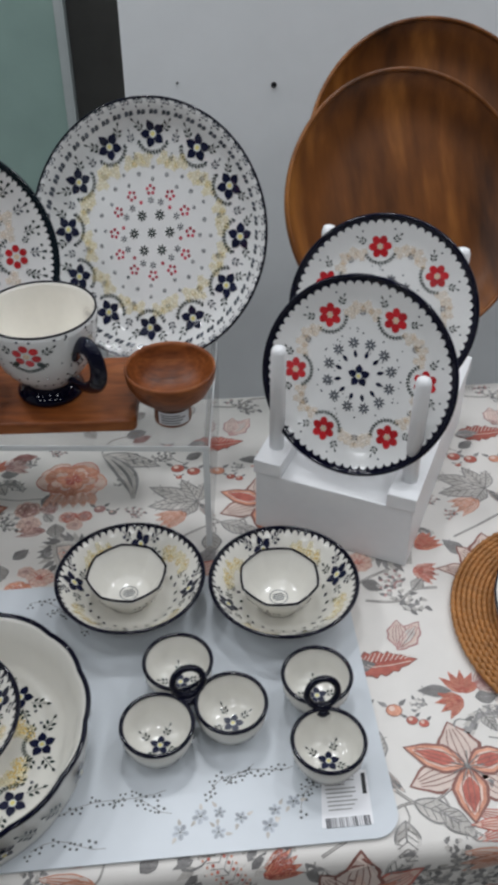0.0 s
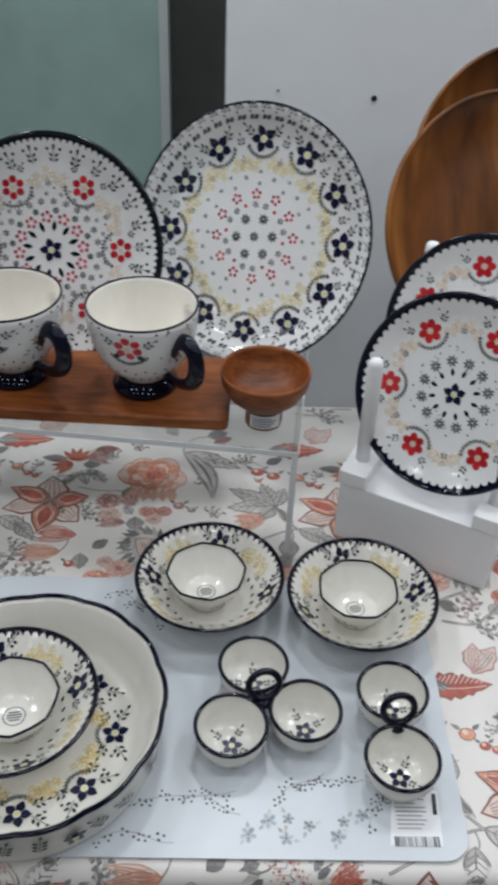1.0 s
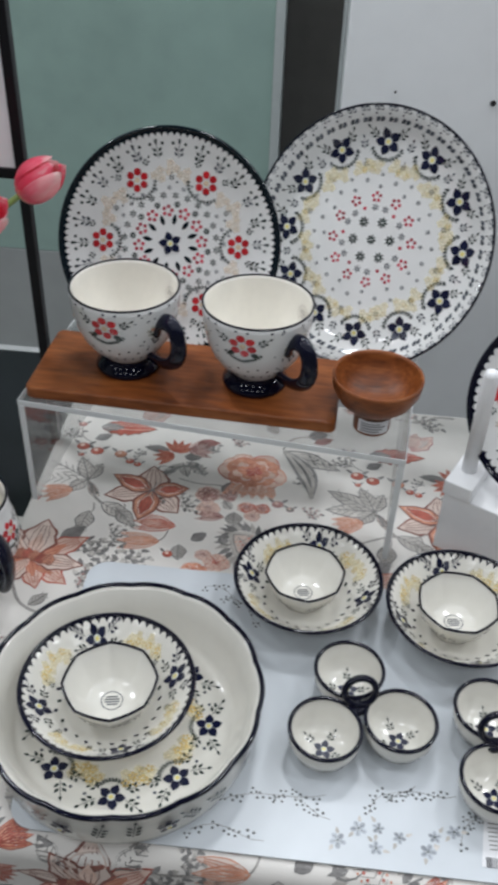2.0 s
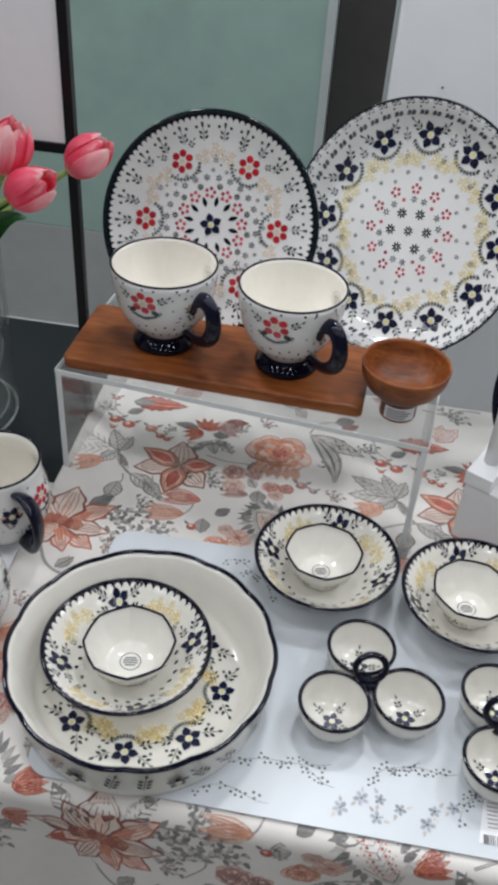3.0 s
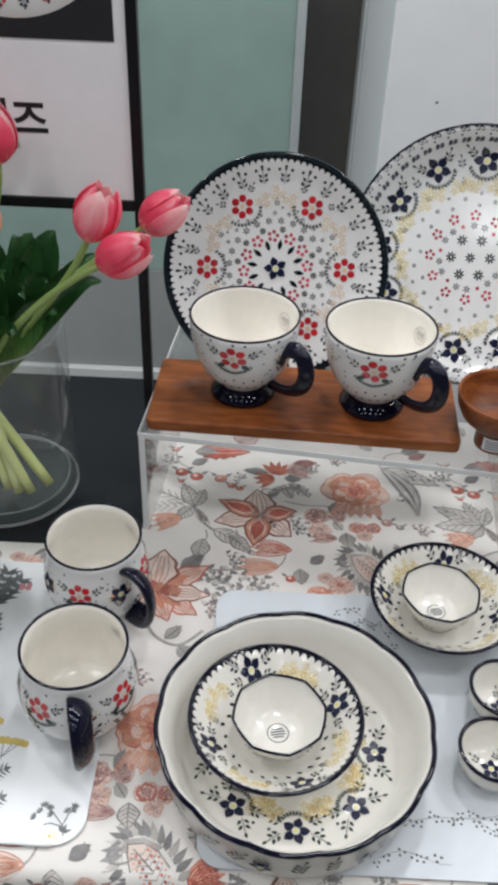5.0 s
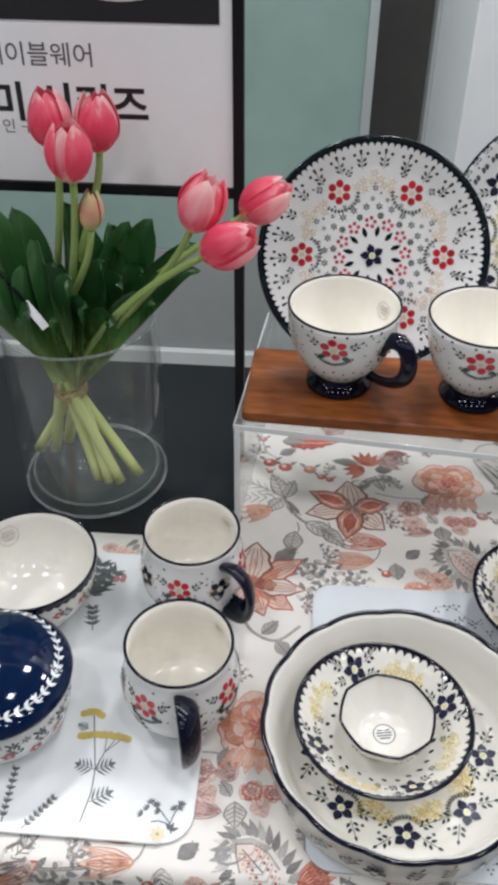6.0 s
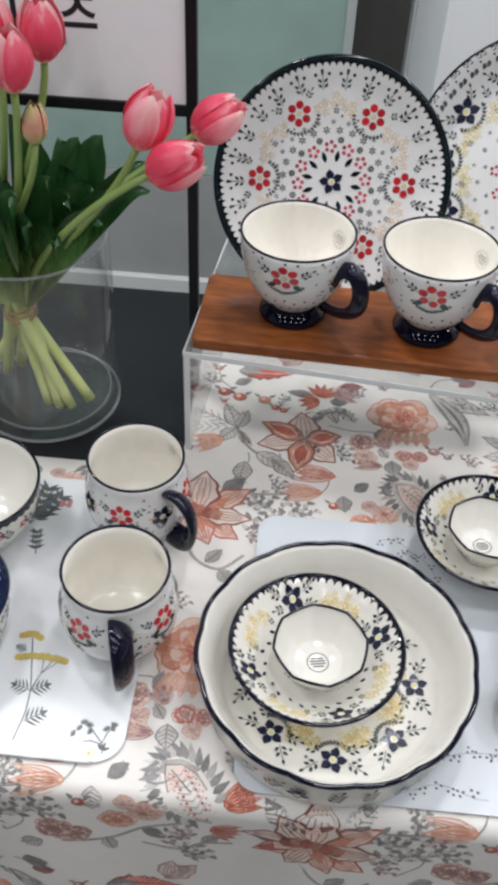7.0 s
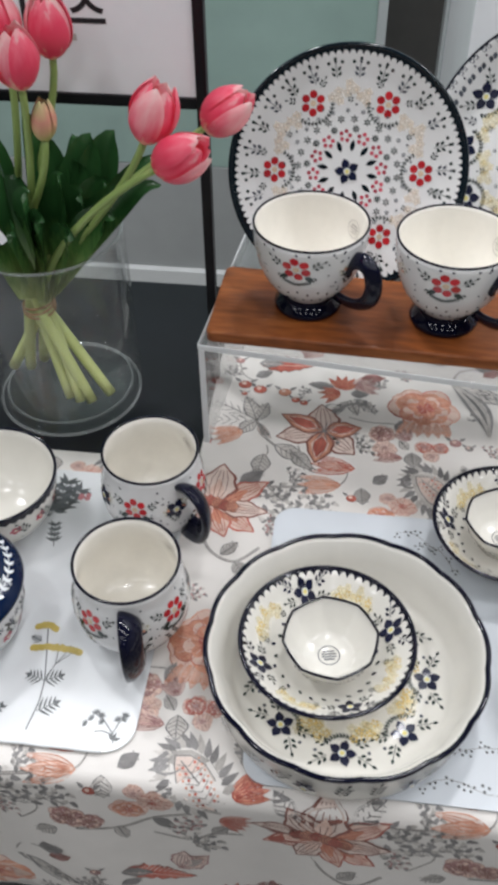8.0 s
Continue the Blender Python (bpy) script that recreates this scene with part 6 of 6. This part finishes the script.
def petal_data(size, k, openness, mat_, inner):
    """One of six cupped petals round a point, base at the origin, pointing to +z."""
    verts, faces, index = [], [], []
    a0 = k * math.pi / 3 + (0.08 if k % 2 else -0.04)
    out = 1.0 if k % 2 else 0.90
    nu, nv = 11, 15
    for j in range(nv):
        v = j / (nv - 1)
        egg = math.sin(math.pi * (0.10 + 0.68 * v**0.85)) ** 0.75
        rad = size * out * 0.60 * egg * (1 - (0.42 if k % 2 else 0.62) * (1 - 0.5 * openness) * v**3.5)
        half = (0.80 if k % 2 else 1.02) * math.sqrt(max(0.02, 1 - abs((v - 0.48) / 0.53) ** (2.8 if k % 2 else 4.0)))
        for i in range(nu):
            u = i / (nu - 1) * 2 - 1
            a = a0 + u * half
            r = rad * (1 + 0.05 * (1 - u * u)) + 0.0008 * math.sin(6 * v + k * 2) * u
            z = size * (1.50 if k % 2 else 1.44) * (v - 0.03 * u * u * v)
            verts.append((r * math.cos(a), r * math.sin(a), z))
    for j in range(nv - 1):
        for i in range(nu - 1):
            q = j * nu + i
            faces.append((q, q + 1, q + nu + 1, q + nu))
            index.append(1 if k % 3 == 1 else 0)
    return mesh_of("petal", verts, faces, [mat_, inner], index)


def leaf_data(p0, p1, p2, width, mat_, twist=0.0):
    """A long tulip leaf along a bent line, folded along its middle."""
    pts = bezier(p0, Vector(p0).lerp(Vector(p1), 0.85), Vector(p1).lerp(Vector(p2), 0.55) + Vector((0, 0, 0.035)), p2, 12)
    verts, faces = [], []
    for k, p in enumerate(pts):
        t = k / 12
        d = (pts[min(12, k + 1)] - pts[max(0, k - 1)]).normalized()
        side = d.cross(Vector((math.sin(twist), -math.cos(twist), 0.25))).normalized()
        nrm = side.cross(d)
        w = width * math.sin(math.pi * (0.08 + 0.92 * t) ** 1.15) + 0.0005
        for u in (-1, -0.5, 0, 0.5, 1):
            verts.append(p + side * w * u + nrm * (abs(u) * w * 0.45 + 0.004 * math.sin(6 * t + u * 2) * abs(u)))
    for k in range(12):
        for u in range(4):
            q = k * 5 + u
            faces.append((q, q + 1, q + 6, q + 5))
    return mesh_of("leaf", verts, faces, mat_)


def to_axis(p, d):
    return Matrix.Translation(p) @ Vector(d).to_track_quat("Z", "Y").to_matrix().to_4x4()


KNOT = Vector((-0.528, 0.750, 0.882))
STEMS = [
    ((-0.482, 0.702, 1.147), (0.02, -0.08, 1.0), (-0.489, 0.719), 0.0345, 0.3, "pink cupped tulip standing tall in front of two others"),
    ((-0.507, 0.745, 1.159), (-0.08, 0.0, 1.0), (-0.502, 0.724), 0.0335, 0.4, "pink cupped tulip standing tall at the back of the vase"),
    ((-0.469, 0.756, 1.152), (0.03, -0.04, 1.0), (-0.476, 0.720), 0.035, 0.3, "pink cupped tulip standing tall beside the yellowish bud"),
    ((-0.378, 0.698, 1.107), (0.34, -0.05, 0.85), (-0.585, 0.771), 0.036, 0.6, "opening pink tulip bending out of the vase"),
    ((-0.337, 0.772, 1.085), (0.72, -0.05, 0.58), (-0.565, 0.773), 0.036, 0.2, "pink cupped tulip bending far out of the vase"),
    ((-0.364, 0.677, 1.091), (0.80, -0.12, 0.48), (-0.553, 0.790), 0.035, 0.7, "opening pink tulip bending low out of the vase"),
    ((-0.474, 0.714, 1.094), (0.10, 0.0, 1.0), (-0.457, 0.735), 0.025, -0.4, "half-closed yellowish tulip bud among the leaves"),
]
# each tulip's leaves: the tip, how near the rim the blade leaves the vase (share of its radius), and half its width
LEAVES = [
    [((-0.532, 0.720, 1.076), 0.45, 0.013), ((-0.482, 0.690, 1.023), 0.75, 0.014), ((-0.511, 0.685, 1.009), 0.80, 0.012), ((-0.458, 0.698, 1.000), 0.85, 0.012)],
    [((-0.562, 0.760, 1.090), 0.50, 0.019), ((-0.590, 0.740, 1.107), 0.60, 0.017), ((-0.517, 0.785, 1.085), 0.45, 0.016), ((-0.640, 0.760, 1.075), 0.80, 0.016), ((-0.605, 0.800, 1.060), 0.75, 0.018)],
    [((-0.452, 0.780, 1.068), 0.50, 0.020), ((-0.500, 0.760, 1.078), 0.35, 0.019), ((-0.545, 0.715, 1.050), 0.60, 0.017), ((-0.480, 0.820, 1.045), 0.70, 0.018), ((-0.520, 0.740, 1.040), 0.40, 0.021)],
    [((-0.431, 0.790, 1.067), 0.70, 0.019), ((-0.405, 0.720, 1.043), 0.80, 0.009), ((-0.600, 0.700, 1.050), 0.80, 0.016), ((-0.575, 0.690, 1.035), 0.80, 0.015), ((-0.455, 0.735, 1.030), 0.70, 0.020)],
    [((-0.385, 0.775, 1.050), 0.85, 0.008), ((-0.470, 0.770, 1.047), 0.55, 0.020), ((-0.440, 0.770, 1.020), 0.80, 0.018), ((-0.620, 0.810, 1.030), 0.85, 0.017)],
    [((-0.378, 0.740, 1.039), 0.88, 0.012), ((-0.420, 0.715, 1.015), 0.88, 0.013), ((-0.440, 0.745, 1.005), 0.85, 0.016), ((-0.545, 0.682, 1.010), 0.85, 0.013)],
    [((-0.470, 0.728, 1.052), 0.55, 0.014), ((-0.500, 0.712, 1.040), 0.60, 0.018), ((-0.620, 0.720, 1.020), 0.85, 0.015), ((-0.640, 0.770, 1.030), 0.85, 0.016)],
]
for n, (head, way, foot, size, openness, label) in enumerate(STEMS):
    t = thing("tulip", Matrix.Translation((foot[0], foot[1], TOP + 0.022)), label, "tulip", "tulips in the vase")
    inv = t.matrix_basis.inverted()
    base, hd = Vector((foot[0], foot[1], TOP + 0.022)), Vector(head)
    knot = KNOT + Vector((0.010 * math.cos(n * 2.4), 0.010 * math.sin(n * 2.4), 0.004 * (n % 3)))
    pts = [base.lerp(knot, k / 6) for k in range(6)] + bezier(knot, knot + (knot - base).normalized() * 0.06 + Vector((0, 0, 0.02)), hd - Vector(way).normalized() * 0.07, hd, 14)
    bud = openness < 0
    part("stem", sweep([inv @ p for p in pts], [0.0062 if k < 6 else 0.0042 - 0.0010 * (k - 6) / 15 for k in range(len(pts))], STEM, 10), t, "pale green stem")
    skin = (BUDSKIN, BUDSKIN) if bud else (PETAL, PETAL_PALE)
    slim = 0.78 if bud else 1.0
    bloom = part("bloom", lathe([(0, 0.004), (size * 0.12, 0.004), (size * 0.17, 0.001), (size * 0.11, -0.003), (0, -0.004)], STEM, 16), t, "pink bloom" if not bud else "yellowish bud", m=inv @ to_axis(hd, way) @ pose(0, 0, 0, 0, 0, 37 * n) @ Matrix.Diagonal((slim, slim, 1, 1)))
    for k in range(6):
        part("petal", petal_data(size, k, max(0, openness), *skin), bloom)
    for tip, near, width in LEAVES[n]:
        tip = Vector(tip)
        k0 = knot + Vector((tip.x - knot.x, tip.y - knot.y, 0)).normalized() * 0.012 + Vector((0, 0, 0.012))
        out = Vector((tip.x - VX, tip.y - VY, 0)).normalized() * (0.078 * near)
        mid = Vector((VX + out.x, VY + out.y, 0.985))
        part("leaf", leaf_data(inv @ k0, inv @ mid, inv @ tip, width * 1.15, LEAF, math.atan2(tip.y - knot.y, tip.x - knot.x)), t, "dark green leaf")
twine = thing("twine_tie", Matrix.Translation(KNOT), "thin brown twine wound round the tulip stems", "twine")
for k in range(3):
    part("loop", sweep([(0.017 * math.cos(a), 0.017 * math.sin(a), 0.004 * (k - 1) + 0.003 * math.sin(a + k)) for a in (2 * math.pi * j / 24 for j in range(24))], 0.0014, TWINE, 6, True), twine)
tag_ = thing("price_tag", look((-0.536, 0.700, 1.006), (-0.35, 0.2, 1.45), 0) @ pose(0, 0, 0, 0, 0, -30), "narrow white paper tag among the tulip leaves", "tag")
part("slip", rounded_sheet(0.008, 0.032, 0.0006, 0.001, PAPER), tag_)
part("stick", sweep([(0, 0.017, -0.001), (0, 0.06, -0.001), (0, 0.095, -0.001)], 0.0016, METALBLACK, 8), tag_, "thin black stick")


# ---- sign in a black frame ----
def lettering(words, size, mat_, x, z, align="RIGHT", bold=0.0):
    cu = bpy.data.curves.new("lettering", "FONT")
    cu.body, cu.size, cu.align_x, cu.offset, cu.extrude = words, size, align, bold, 0.0001
    ob = bpy.data.objects.new("lettering", cu)
    me = bpy.data.meshes.new_from_object(ob)
    bpy.data.objects.remove(ob)
    me.materials.clear()
    me.materials.append(mat_)
    return me, pose(x, -0.0006, z, 90, 0, 0)


def sign():
    t = thing("sign_stand", pose(-0.5595, 0.804, TOP - 0.0018), "black metal frame stand holding white poster with Korean words", "sign")
    half, top = 0.2145, 0.95
    for sx in (-1, 1):
        part("post", box_data(0.0105, 0.012, top, METALBLACK, 0.001), t, m=pose(sx * half, 0, 0))
    part("bar", box_data(2 * half - 0.0105, 0.012, 0.0105, METALBLACK, 0.001), t, m=pose(0, 0, 0.3400))
    part("bar", box_data(2 * half - 0.0105, 0.012, 0.0105, METALBLACK, 0.001), t, m=pose(0, 0, top - 0.0105))
    sheet = part("poster", box_data(2 * half - 0.0110, 0.003, 0.5885, PAPER, 0), t, "white paper poster", m=pose(0, -0.001, 0.3507))
    pic = part("photograph", box_data(0.396, 0.0006, 0.36, INK, 0), sheet, "dark photograph of a flowered dish", m=pose(0, -0.0021, 0.1505))
    dish = lathe([(0, 0.0003), (0.10, 0.0003), (0.12, 0.0006), (0.121, 0)], GLAZE_COOL, 60)
    part("pictured_dish", dish, pic, "pictured dish", m=pose(0.110, -0.0004, 0.117, 90, 0, 0) @ Matrix.Scale(0.83, 4))
    p = Paint(flat(0.0007))
    for k in range(26):
        a = 2 * math.pi * k / 26
        tiny_flower(p, *polar(0.105, a), 0.006, RED if k % 2 else BLUE, a)
        sprig(p, *polar(0.085, a), 0.006, a - 1.57, GREY, 3)
    part("pictured_pattern", p.mesh(), pic, m=pose(0.110, -0.0004, 0.117, 90, 0, 0) @ Matrix.Scale(0.83, 4))
    for words, size, x, z, bold, m_ in (("테이블웨어", 0.0228, 0.0840, 0.1130, 0.0, INK_GREY), ("미 시리즈", 0.038, 0.1305, 0.0640, 0.0010, INK), ("인 구", 0.0150, 0.0190, 0.0490, -0.0001, INK_GREY)):
        me, m = lettering(words, size, m_, x, z, "RIGHT", bold)
        part("lettering", me, sheet, "black Korean lettering", m=m @ pose(0, 0, 0.0012))
    for x0, x1, z0, z1, m_ in ((-0.105, -0.020, 0.072, 0.096, INK), (-0.135, -0.10, 0.114, 0.132, INK_GREY), (0.036, 0.066, 0.049, 0.055, C_PALE), (0.072, 0.100, 0.049, 0.055, C_PALE), (-0.11, -0.030, 0.049, 0.055, C_PALE)):
        w = Paint(lambda u, v, lift: (u, -0.0016 - lift, v))
        w.put([(x0, z0), (x1, z0), (x1, z1), (x0, z1)], m_)
        part("small_print", w.mesh(), sheet, "bar of small print")


sign()
